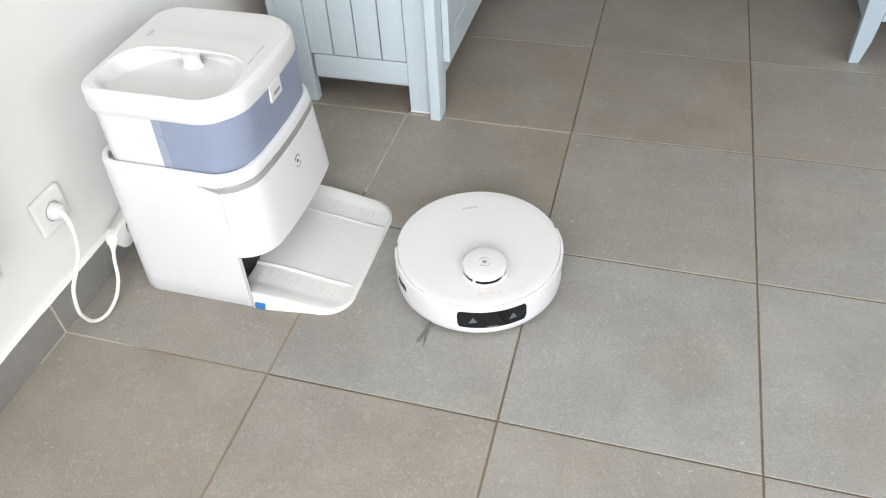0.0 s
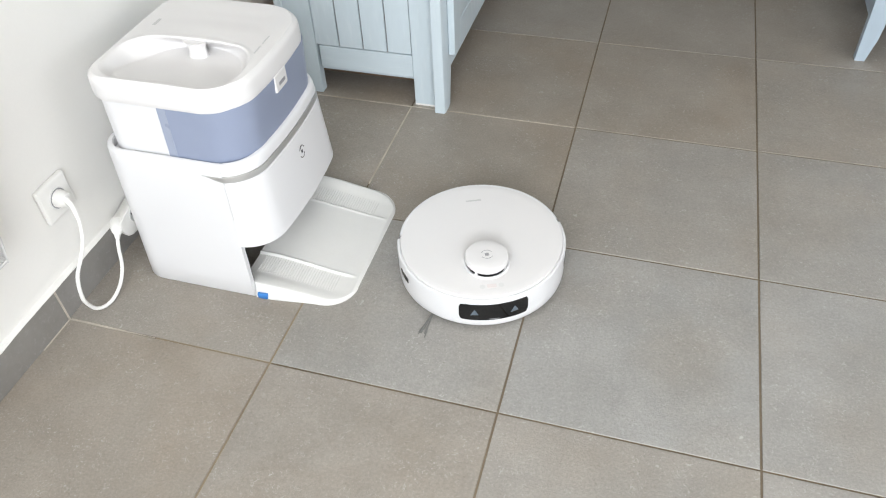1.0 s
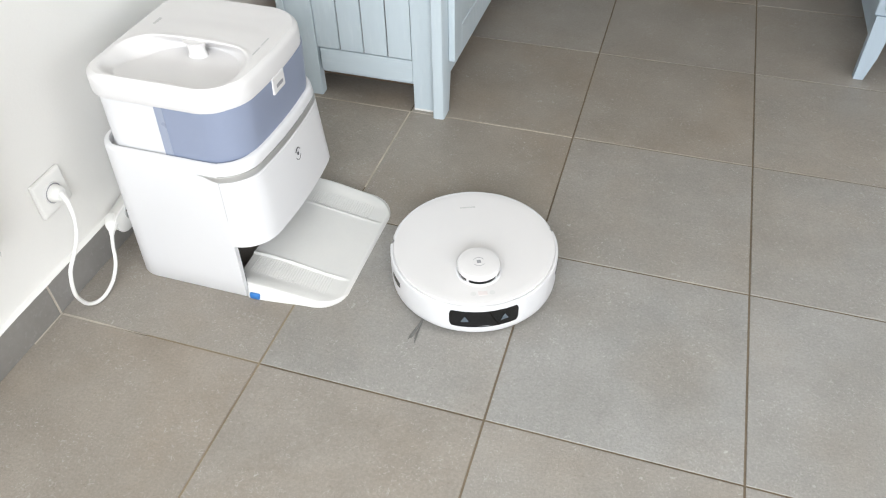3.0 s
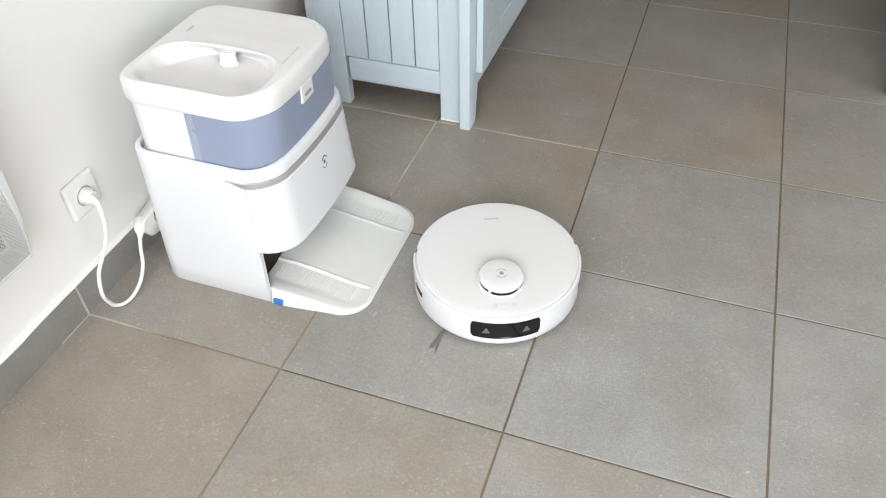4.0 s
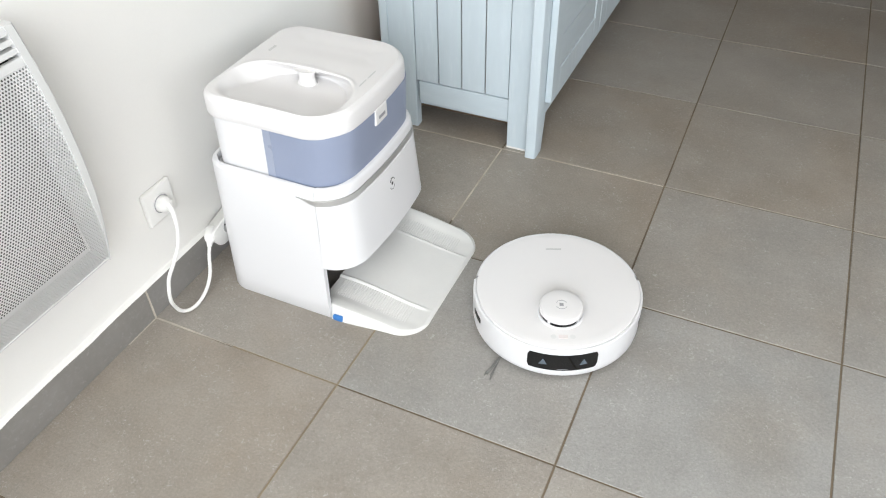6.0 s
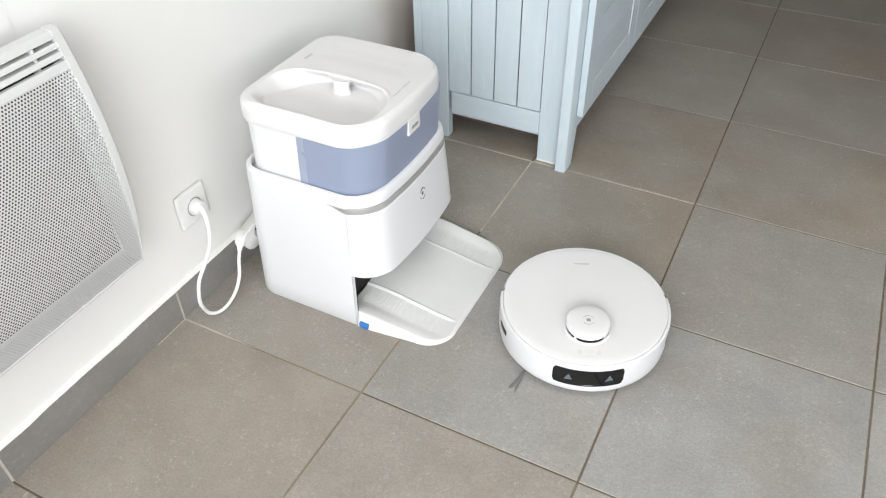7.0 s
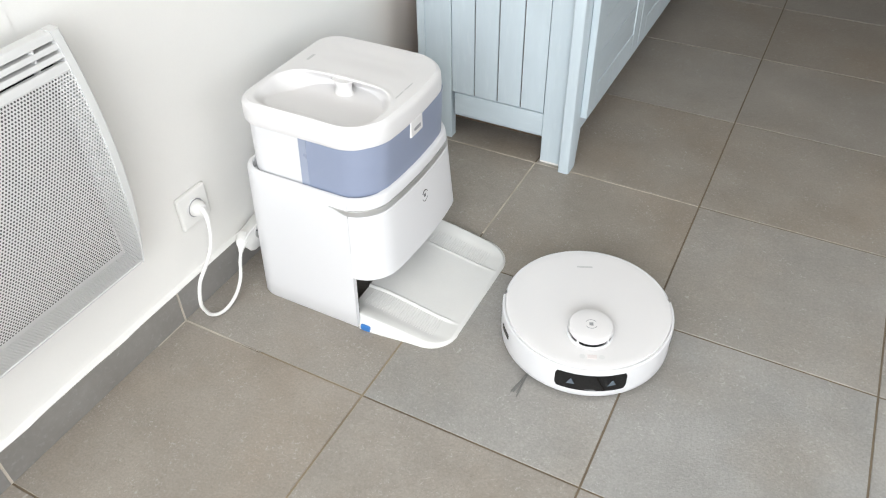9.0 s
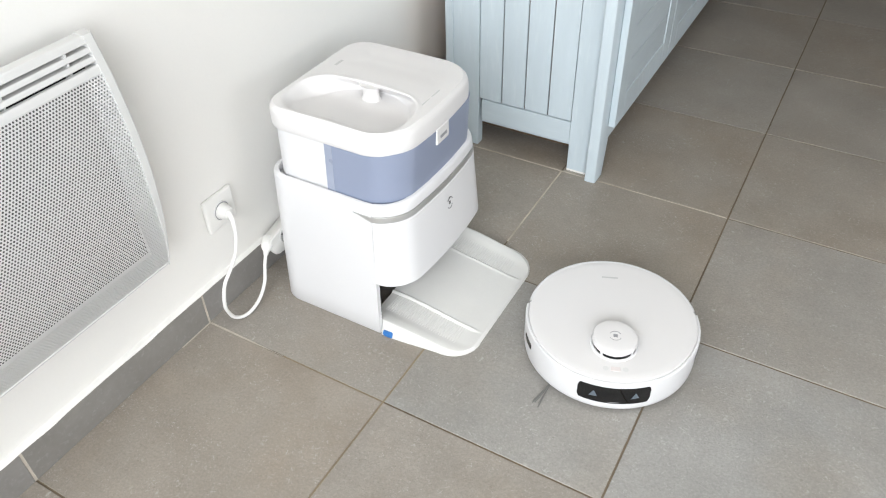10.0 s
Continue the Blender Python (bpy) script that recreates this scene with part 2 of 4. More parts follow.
def tube(bm, pts, radius, sides=12, cap=True):
    pts = [Vector(p) for p in pts]
    rings = []
    up = Vector((0.3, 0.2, 1)).normalized()
    for i, p in enumerate(pts):
        d = (pts[min(i + 1, len(pts) - 1)] - pts[max(i - 1, 0)]).normalized()
        a = d.cross(up)
        if a.length < 1e-4:
            a = d.cross(Vector((1, 0, 0)))
        a.normalize()
        b = d.cross(a)
        up = a.cross(d)
        r = radius[i] if isinstance(radius, (list, tuple)) else radius
        rings.append([p + r * (math.cos(k) * a + math.sin(k) * b) for k in (2 * math.pi * s / sides for s in range(sides))])
    return loft(bm, rings, cap0=cap, cap1=cap)


def spline(pts, n=10):
    """Catmull-Rom through the points."""
    P = [Vector(p) for p in pts]
    P = [2 * P[0] - P[1], *P, 2 * P[-1] - P[-2]]
    out = []
    for i in range(1, len(P) - 2):
        for k in range(n):
            t = k / n
            a, b, c, d = P[i - 1:i + 3]
            out.append(0.5 * (2 * b + (c - a) * t + (2 * a - 5 * b + 4 * c - d) * t * t + (3 * b - a - 3 * c + d) * t ** 3))
    return out + [P[-2]]


def smooth_step(a, b, x):
    t = min(1.0, max(0.0, (x - a) / (b - a)))
    return t * t * (3 - 2 * t)


def outline(x0, x1, y0, y1, rb, rf, bow=0.0, arc=12, side=14):
    """A rounded rectangle, back corners rb, front corners rf (front is +x), its front bowed outwards. Counter-clockwise."""
    pts = []
    for cx, cy, r, a in ((x1 - rf, y1 - rf, rf, 0), (x0 + rb, y1 - rb, rb, 90), (x0 + rb, y0 + rb, rb, 180), (x1 - rf, y0 + rf, rf, 270)):
        corner = [(cx + r * math.cos(radians(a + 90 * k / arc)), cy + r * math.sin(radians(a + 90 * k / arc))) for k in range(arc + 1)]
        if pts:
            p, q = pts[-1], corner[0]
            pts += [(p[0] + (q[0] - p[0]) * k / side, p[1] + (q[1] - p[1]) * k / side) for k in range(1, side)]
        pts += corner
    p, q = pts[-1], pts[0]
    pts += [(p[0] + (q[0] - p[0]) * k / side, p[1] + (q[1] - p[1]) * k / side) for k in range(1, side)]
    yc, h, xm = (y0 + y1) / 2, (y1 - y0) / 2, (x0 + x1) / 2
    return [(x + bow * (1 - ((y - yc) / h) ** 2) * max(0.0, (x - xm) / (x1 - xm)), y) for x, y in pts]


def patch(bm, grid):
    vs = [[bm.verts.new(p) for p in row] for row in grid]
    for a, b in zip(vs, vs[1:]):
        for i in range(len(a) - 1):
            bm.faces.new((a[i], a[i + 1], b[i + 1], b[i]))
    return bm


# ---- the room ----
T = 0.45
X0, X1, Y0, Y1, HIGH = -0.464, 3.6, -2.25, 5.4, 2.5

floor = slab("floor", boxes((X0 - 0.2, X1 + 0.2, Y0 - 0.2, Y1 + 0.2, -0.12, -0.0018)), M_GROUT,
             "floor of matt taupe stone-look tiles with brown grout", "floor")
slab("ceiling", boxes((X0 - 0.2, X1 + 0.2, Y0 - 0.2, Y1 + 0.2, HIGH, HIGH + 0.15)), M_CEIL, "plain white painted ceiling", "ceiling")
wall_west = slab("wall_west", boxes((X0 - 0.2, X0, Y0 - 0.2, Y1 + 0.2, 0, HIGH), (X0, X0 + 0.0009, -1.35, -0.112, 0.62, HIGH)), M_WALL,
                 "white painted plaster wall with a faint step", "wall")
# North and east walls are out of view, darkened to dim the far floor.
slab("wall_north", boxes((X0, X1, Y1, Y1 + 0.2, 0, HIGH)), M_WALL_FAR, "unseen north wall, dark brown to cut bounced light", "wall")
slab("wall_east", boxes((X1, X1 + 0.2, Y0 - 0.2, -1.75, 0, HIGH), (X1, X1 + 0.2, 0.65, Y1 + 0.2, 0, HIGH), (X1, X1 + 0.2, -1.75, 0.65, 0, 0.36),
                         (X1, X1 + 0.2, -1.75, 0.65, 2.14, HIGH)), M_WALL_FAR, "unseen east wall with a window opening, dark brown to cut bounced light", "wall")
slab("wall_south", boxes((X0, -0.1, Y0 - 0.2, Y0, 0, HIGH), (2.5, X1, Y0 - 0.2, Y0, 0, HIGH), (-0.1, 2.5, Y0 - 0.2, Y0, 2.22, HIGH), (-0.1, 2.5, Y0 - 0.2, Y0, 0, 0.80)), M_WALL,
     "white painted wall with a wide window opening", "wall")


def window(name, axis, a0, a1, z0, z1, at, label):
    w = thing(name, ((a0 + a1) / 2, at, z0) if axis == "x" else (at, (a0 + a1) / 2, z0), label, "window", kind="structure")

    def bar(p0, p1, q0, q1, depth=0.03):
        return (p0, p1, at - depth, at + depth, q0, q1) if axis == "x" else (at - depth, at + depth, p0, p1, q0, q1)
    mid = (a0 + a1) / 2
    part("window_frame", boxes(bar(a0, a0 + 0.06, z0, z1), bar(a1 - 0.06, a1, z0, z1), bar(mid - 0.04, mid + 0.04, z0 + 0.06, z1 - 0.06),
                               bar(a0 + 0.06, a1 - 0.06, z0, z0 + 0.06), bar(a0 + 0.06, a1 - 0.06, z1 - 0.06, z1), bevel=0.004), M_FRAME, w)
    for p0, p1 in ((a0 + 0.06, mid - 0.04), (mid + 0.04, a1 - 0.06)):
        g = part("pane", boxes(bar(p0, p1, z0 + 0.06, z1 - 0.06, 0.003)), M_GLASS, w)
        g.visible_shadow = False


window("window_1", "x", -0.1, 2.5, 0.80, 2.22, Y0 - 0.12, "white framed wide two-pane window")
window("window_2", "y", -1.75, 0.65, 0.36, 2.14, X1 + 0.12, "white framed two-pane window")

# ---- radiator on the wall ----
R_END, R_FAR, R_LOW, R_HIGH = -0.093, -0.92, 0.277, 0.729


def rad_x(z):
    return -0.382 + 0.036 * (1 - ((z - 0.503) / 0.226) ** 2)


def rad_bar(z0, z1, y0, y1, deep=0.012, steps=4, back=None):
    """A bar of the bowed front, from z0 to z1."""
    zs = [z0 + (z1 - z0) * k / steps for k in range(steps + 1)]
    prof = [(rad_x(z), z) for z in zs]
    r = 0.0015
    prof = [(prof[0][0] - r, prof[0][1])] + [(x, z) if 0 < i < steps else (x, z + (r if i == 0 else -r)) for i, (x, z) in enumerate(prof)] + [(prof[-1][0] - r, prof[-1][1])]
    ring = prof + [((back if back is not None else x - deep), z) for x, z in reversed(prof)]
    bm = bmesh.new()
    return loft(bm, [[(x, y, z) for x, z in ring] for y in (y0, y1)], cap0=True, cap1=True)


rad = thing("radiator", (-0.45, -0.5, R_LOW), "white enamelled bowed electric radiator with perforated front, hung on the wall", "radiator")
part("housing", boxes((-0.448, -0.425, R_FAR + 0.004, R_END - 0.004, R_LOW + 0.003, 0.690), bevel=0.004), M_RAD, rad)
# A black strip and a dark box put the radiator's inner shade into colour.
part("slot_shade", boxes((-0.401, -0.397, R_FAR + 0.02, R_END - 0.02, 0.672, 0.7163)), M_BLACK, rad, "black strip added as the shade inside the top slots")
part("heating_core", boxes((-0.424, -0.408, R_FAR + 0.03, R_END - 0.02, R_LOW + 0.03, 0.69)), M_INSIDE, rad, "dark box added inside as the shade behind the punched holes")
part("top_bar", rad_bar(0.7165, R_HIGH - 0.001, R_FAR + 0.0165, R_END - 0.0175, back=-0.402), M_RAD, rad)
for z0, z1 in ((0.7035, 0.7115), (0.6905, 0.6985)):
    part("slat", rad_bar(z0, z1, R_FAR + 0.012, R_END - 0.010, steps=3), M_RAD, rad)
part("sheet_edge", rad_bar(0.6725, 0.6855, R_FAR + 0.012, R_END - 0.012, deep=0.006), M_RAD, rad)
bm = bmesh.new()
rows = []
for k in range(41):
    z = 0.284 + (0.673 - 0.284) * k / 40
    edge = R_END - 0.006 - 0.010 * smooth_step(0.284, 0.5, z)
    rows.append([(rad_x(z) - 0.0015, y, z) for y in (edge, R_FAR + 0.012)])
patch(bm, rows)
part("perforated_sheet", bm, M_PERF, rad, "white sheet punched with small round holes", local=False)
part("bottom_bar", rad_bar(R_LOW + 0.001, 0.2845, R_FAR + 0.0165, R_END - 0.0045, back=-0.425), M_RAD, rad)
for y0 in (R_FAR, R_END - 0.018):
    bm = bmesh.new()
    grid = []
    for k in range(25):
        z = R_LOW + (R_HIGH - R_LOW) * k / 24
        w = 0.004 + 0.013 * smooth_step(R_LOW, 0.48, z)
        ya, yb = (R_END - w, R_END) if y0 > -0.5 else (R_FAR, R_FAR + 0.016)
        x = rad_x(z) + 0.0015
        xb = -0.425 + 0.023 * smooth_step(0.62, 0.70, z)
        grid.append([(xb, ya, z), (x, ya, z), (x, yb - 0.004, z), (x - 0.004, yb, z), (xb, yb, z)])
    loft(bm, grid, cap0=True, cap1=True)
    part("end_cap", bm, M_RAD, rad)
for y in (-0.45, -0.58, -0.71, -0.84, -0.15, -0.26):
    part("slat_spacer", boxes((-0.392, -0.3775, y - 0.0015, y + 0.002, 0.679, 0.717)), M_RAD, rad)
for y in (-0.75, -0.28):
    part("wall_bracket", boxes((-0.464, -0.447, y - 0.02, y + 0.02, 0.35, 0.65)), M_RAD, rad)

# ---- socket on the wall, plug and cable ----
SY, SZ = 0.108, 0.238
sock = thing("wall_socket", (-0.46, SY, SZ - 0.04), "square white plastic wall socket", "socket")
part("plate", boxes((-0.464, -0.452, SY - 0.041, SY + 0.041, SZ - 0.04, SZ + 0.04), bevel=0.005), M_CABLE, sock)


def ring_x(bm, x0, x1, cy, cz, prof, n=32):
    rings = [[(x, cy + r * math.cos(2 * math.pi * k / n), cz + r * math.sin(2 * math.pi * k / n)) for k in range(n)] for x, r in prof]
    return loft(bm, rings, cap0=True, cap1=True)


part("socket_ring", ring_x(bmesh.new(), 0, 0, SY, SZ, [(-0.4525, 0.0225), (-0.4505, 0.022), (-0.4500, 0.021)]), M_LID, sock)
# Flat grey disc paints the shade in the gap round the plug.
part("socket_gap", ring_x(bmesh.new(), 0, 0, SY, SZ, [(-0.4502, 0.0206), (-0.4498, 0.0205)]), M_GREY, sock, "grey disc painted as the shaded gap round the plug")
cord = thing("power_cable", (-0.44, SY, SZ - 0.03), "white power cable plugged into the wall socket, hanging in a loop", "cable")
bm = ring_x(bmesh.new(), 0, 0, SY, SZ, [(-0.4498, 0.0182), (-0.445, 0.0178), (-0.436, 0.0160), (-0.4305, 0.0125), (-0.4285, 0.006)])
part("plug", bm, M_CABLE, cord)
loop = [(-0.432, 0.106, 0.244), (-0.420, 0.103, 0.226), (-0.412, 0.095, 0.198), (-0.406, 0.077, 0.164), (-0.402, 0.051, 0.141), (-0.400, 0.022, 0.115), (-0.398, 0.008, 0.072), (-0.404, 0.019, 0.034), (-0.403, 0.030, 0.014), (-0.396, 0.047, 0.006), (-0.391, 0.070, 0.008), (-0.390, 0.100, 0.022), (-0.394, 0.126, 0.046), (-0.404, 0.146, 0.074), (-0.406, 0.157, 0.096)]
part("cord", tube(bmesh.new(), spline(loop, 8), 0.0040), M_CABLE, cord)
part("strain_relief", tube(bmesh.new(), spline(loop[:3], 6), [0.0066 - 0.0002 * k for k in range(13)]), M_CABLE, cord)

ext = thing("extension_socket", (-0.43, 0.20, 0.07), "white plastic extension socket block wedged behind the docking station", "socket")
side = [(0.172, 0.104), (0.173, 0.113), (0.179, 0.119), (0.190, 0.123), (0.238, 0.134), (0.256, 0.131), (0.264, 0.124), (0.264, 0.078), (0.256, 0.069), (0.220, 0.062), (0.203, 0.063), (0.190, 0.070), (0.179, 0.086)]
mid = (0.222, 0.098)
bm = bmesh.new()
loft(bm, [[(x, mid[0] + (y - mid[0]) * f + 0.7 * (-0.41 - x), mid[1] + (z - mid[1]) * f - 0.55 * (-0.41 - x)) for y, z in side] for x, f in ((-0.457, 0.9), (-0.452, 1.0), (-0.418, 1.0), (-0.4115, 0.985), (-0.4065, 0.955), (-0.403, 0.91), (-0.4015, 0.84))], cap0=True, cap1=True)
part("body", bm, M_CABLE, ext)
part("cord_collar", tube(bmesh.new(), spline([(-0.4065, 0.157, 0.094), (-0.409, 0.163, 0.099), (-0.412, 0.170, 0.104), (-0.416, 0.178, 0.107), (-0.424, 0.192, 0.109)], 4), [0.0050, 0.0054, 0.0058, 0.0062, 0.0068, 0.0080, 0.0098, 0.0112, 0.0122, 0.0130, 0.0136, 0.0141, 0.0144, 0.0145, 0.0144, 0.0142, 0.0140]), M_CABLE, ext)
# Grey ring and black discs paint the shade of the socket's recesses.
bm = ring_x(bmesh.new(), 0, 0, 0.226, 0.110, [(-0.4025, 0.0200), (-0.4000, 0.0198), (-0.3996, 0.0188), (-0.4000, 0.0178), (-0.4010, 0.0174)])
part("socket_well", bm, M_PALE, ext, "shallow ring, greyed for the shade of a socket well")
for y, z in ((0.2145, 0.117), (0.2195, 0.102)):
    part("contact_hole", ring_x(bmesh.new(), 0, 0, y, z, [(-0.4015, 0.0029), (-0.4004, 0.0029)], 12), M_BLACK, ext)

# ---- docking station ----
YC = 0.346


def dock_ring(z, grow=0.0, half=None):
    """The station's plan at a height: it narrows and leans back a little towards the top."""
    k = z / 0.345
    h = 0.189 - 0.012 * k
    x0, x1 = -0.374 + 0.010 * k, -0.045 - 0.014 * max(0, (z - 0.14) / 0.2)
    yb = YC - 0.007
    return outline(x0 - grow, x1 + grow, yb - h - grow, yb + h + grow, 0.05 + grow, 0.063 + grow, bow=0.016)


dock = thing("docking_station", (-0.22, YC, 0), "white plastic robot docking station with blue tank and ramp", "docking station")
# open shell behind: back and both cheeks down to the floor
FRONT = -0.105
bm = bmesh.new()


def shell_ring(z, inset):
    pts = dock_ring(z, -inset)
    i0 = next(i for i, (x, y) in enumerate(pts) if y > YC and x < FRONT)
    i1 = max(i for i, (x, y) in enumerate(pts) if y < YC and x < FRONT)
    run = pts[i0:i1 + 1]
    return [(FRONT, run[0][1])] + run + [(FRONT, run[-1][1])]


zs = (0.0, 0.003, 0.05, 0.10, 0.15, 0.20, 0.25, 0.30, 0.326, 0.3305, 0.333)
n_pts = min(len(shell_ring(z, s)) for z in zs for s in (0, 0.011))


def even(pts, n):
    """Resample an open run of points to n points."""
    d = [0.0]
    for p, q in zip(pts, pts[1:]):
        d.append(d[-1] + math.dist(p, q))
    out = []
    for k in range(n):
        s = d[-1] * k / (n - 1)
        i = min(len(d) - 2, max(j for j in range(len(d)) if d[j] <= s + 1e-9))
        f = (s - d[i]) / max(1e-9, d[i + 1] - d[i])
        out.append(tuple(a + (b - a) * f for a, b in zip(pts[i], pts[i + 1])))
    return out


rings = []
for z in zs:
    outer, inner = even(shell_ring(z, 0.002 if z == 0 else 0.0015 if z == 0.3305 else 0.005 if z > 0.331 else 0), 90), even(shell_ring(z, 0.011), 90)
    rings.append([(x, y, z) for x, y in outer] + [(x, y, z) for x, y in reversed(inner)])
loft(bm, rings, cap0=True, cap1=True)
part("side_shell", bm, M_WHITE, dock)
bm = bmesh.new()
rings = [[(x, y, z) for x, y in even(shell_ring(z, 0.0125), 60)] for z in (0.034, 0.141)]
loft(bm, rings, closed=False, cap1=True)
part("cavity_liner", bm, M_BAY, dock, "black inner washing bay")
# upper body
bm = bmesh.new()
zz = [(0.1430, -0.004), (0.1435, -0.003), (0.146, -0.002), (0.18, -0.002), (0.22, -0.002), (0.26, -0.002), (0.30, -0.002), (0.318, -0.002), (0.3292, -0.0085), (0.3300, -0.0100), (0.3298, -0.0125), (0.317, -0.0128)]
loft(bm, [[(x, y, z) for x, y in dock_ring(z, g)] for z, g in zz], cap0=True, cap1=True)
part("upper_body", bm, M_WHITE, dock)


def front_run(z, grow, cut):
    pts = dock_ring(z, grow)
    half = len(pts) // 2
    pts = pts[half:] + pts[:half]
    run = [p for p in pts if p[0] > cut]
    return even([(cut, run[0][1])] + run + [(cut, run[-1][1])], 80)


def front_shell(z0, z1, grow, cut, soft=0.002, steps=6):
    bm = bmesh.new()
    prof = [(z0, -0.001), (z0, grow - soft), (z0 + soft, grow)] + [(z0 + soft + (z1 - z0 - 2 * soft) * k / steps, grow) for k in range(1, steps)] + [(z1 - soft, grow), (z1, grow - soft), (z1, -0.001)]
    return loft(bm, [[(x, y, z) for x, y in front_run(z, g, cut)] for z, g in prof], closed=False)


part("front_panel", front_shell(0.140, 0.2955, 0.0012, -0.1046, 0.003), M_WHITE, dock)
band = front_shell(0.2970, 0.3100, 0.0014, -0.146, 0.0008, 2)
for v in band.verts:
    v.co.z += (0.3097 - v.co.z) * smooth_step(-0.100, -0.144, v.co.x)
part("silver_band", band, M_SILVER, dock, "brushed silver trim band")
rim_prof = ((0.3110, -0.0025), (0.3110, 0.0003), (0.318, 0.0003), (0.326, 0.0), (0.3305, -0.0015), (0.333, -0.005), (0.333, -0.0112), (0.322, -0.0125))
part("front_rim", loft(bmesh.new(), [[(x, y, z) for x, y in front_run(z, g, -0.1048)] for z, g in rim_prof], closed=False), M_WHITE, dock)


def front_x(y, z, grow=0.0035):
    best = min((p for p in dock_ring(z, grow) if p[0] > -0.12), key=lambda p: abs(p[1] - y))
    return best[0]


# round emblem on the front panel: two arcs and a small mark
for a0, a1 in ((25, 150), (205, 330)):
    pts = [(front_x(YC - 0.005 + 0.0125 * math.cos(radians(a0 + (a1 - a0) * k / 12)), 0.25, 0.0015) + 0.0003, YC - 0.005 + 0.0105 * math.cos(radians(a0 + (a1 - a0) * k / 12)), 0.251 + 0.0135 * math.sin(radians(a0 + (a1 - a0) * k / 12))) for k in range(13)]
    part("emblem", tube(bmesh.new(), pts, 0.0008, 6), M_DARKP, dock)
part("emblem", boxes((front_x(YC, 0.25, 0.0015) - 0.001, front_x(YC, 0.25, 0.0015) + 0.0005, YC - 0.008, YC - 0.002, 0.2475, 0.2545), bevel=0.0007), M_DARKP, dock)


# water tank
def tank_ring(z, grow=0.0):
    k = (z - 0.325) / 0.11
    return outline(-0.350 - 0.003 * k - grow, -0.066 + 0.008 * k + grow, YC - 0.170 + 0.007 * k - grow, YC + 0.166 - 0.004 * k + grow, 0.045 + grow, 0.066 + grow, bow=0.014)


tank = part("water_tank", loft(bmesh.new(), [[(x, y, z) for x, y in tank_ring(z, -0.002)] for z in (0.3180, 0.36, 0.40, 0.437)], cap0=True), M_WHITE, dock,
            "white rear of the water tank")


def tank_run(z, grow, cut):
    pts = tank_ring(z, grow)
    half = len(pts) // 2
    pts = pts[half:] + pts[:half]
    run = [p for p in pts if p[0] > cut]
    return even([(cut, run[0][1])] + run + [(cut, run[-1][1])], 80)


part("tank_window", loft(bmesh.new(), [[(x, y, z) for x, y in tank_run(z, g, -0.213)] for z, g in ((0.319, -0.002), (0.319, 0.0005), (0.345, 0.0005), (0.37, 0.0005), (0.40, 0.0005), (0.436, 0.0005), (0.436, -0.002))], closed=False),
     M_TANK, tank, "frosted blue translucent tank wall")
for side in (-1, 1):
    rows = []
    for z in (0.320, 0.36, 0.40, 0.434):
        y = YC + side * (0.166 - 0.004 * (z - 0.325) / 0.11) if side > 0 else YC - 0.170 + 0.007 * (z - 0.325) / 0.11
        rows.append([(-0.2128, y, z), (-0.2128, y + side * 0.0012, z), (-0.1960, y + side * 0.0012, z), (-0.1955, y, z)])
    part("tank_window_edge", patch(bmesh.new(), rows), M_TANK_EDGE, tank)


# lid with a finger well
def lid_ring(grow=0.0):
    return outline(-0.362 - grow, -0.060 + grow, YC - 0.168 - grow, YC + 0.164 + grow, 0.055 + grow, 0.072 + grow, bow=0.016, arc=40, side=60)


def box_dist(x, y, cx, cy, hx, hy, r):
    qx, qy = abs(x - cx) - hx + r, abs(y - cy) - hy + r
    return math.hypot(max(qx, 0), max(qy, 0)) + min(max(qx, qy), 0) - r


TOP = 0.4795


def lid_z(x, y):
    """The lid's upper face: slightly domed, with a shallow flat panel behind the well."""
    rim = 0.0035 * (((x + 0.21) / 0.16) ** 2 + ((y - YC) / 0.17) ** 2) * 0.5
    return TOP - rim - 0.0016 * smooth_step(0.0, -0.045, box_dist(x, y, -0.20, 0.435, 0.12, 0.055, 0.03))


def well_dist(x, y):
    far = 0.330 + 0.014 * (1 - ((x + 0.21) / 0.13) ** 2)
    return box_dist(x, y, -0.207, (0.191 + far) / 2, 0.136, (far - 0.191) / 2, 0.054)


def well_floor(y):
    return TOP - 0.013 - 0.022 * smooth_step(0.190, 0.325, y)


WX, WY = -0.207, 0.268


def lip_point(x, y):
    """Where the line from the well's middle to (x, y) meets the well's edge."""
    a, b = 0.0, 1.0
    for _ in range(30):
        m = (a + b) / 2
        a, b = (m, b) if well_dist(WX + (x - WX) * m, WY + (y - WY) * m) < 0 else (a, m)
    return WX + (x - WX) * a, WY + (y - WY) * a


edge = lid_ring(-0.010)
lip = [lip_point(x, y) for x, y in edge]
# how far round each point lies on the far side, where the wall is hollowed out under the lip as a grip
grip = [smooth_step(0.285, 0.338, y) * max(0.0, 1 - ((x - WX) / 0.130) ** 2) for x, y in lip]
rings = []
for g, z in ((-0.014, 0.426), (-0.006, 0.4338), (-0.001, 0.4335), (0.0, 0.4355), (0.0004, 0.446), (0.0, 0.460), (-0.0004, 0.4665), (-0.0018, 0.4705), (-0.0045, 0.4735), (-0.0075, 0.4750)):
    rings.append([(x, y, z) for x, y in lid_ring(g)])


def between(p, q, f):
    return p[0] + (q[0] - p[0]) * f, p[1] + (q[1] - p[1]) * f


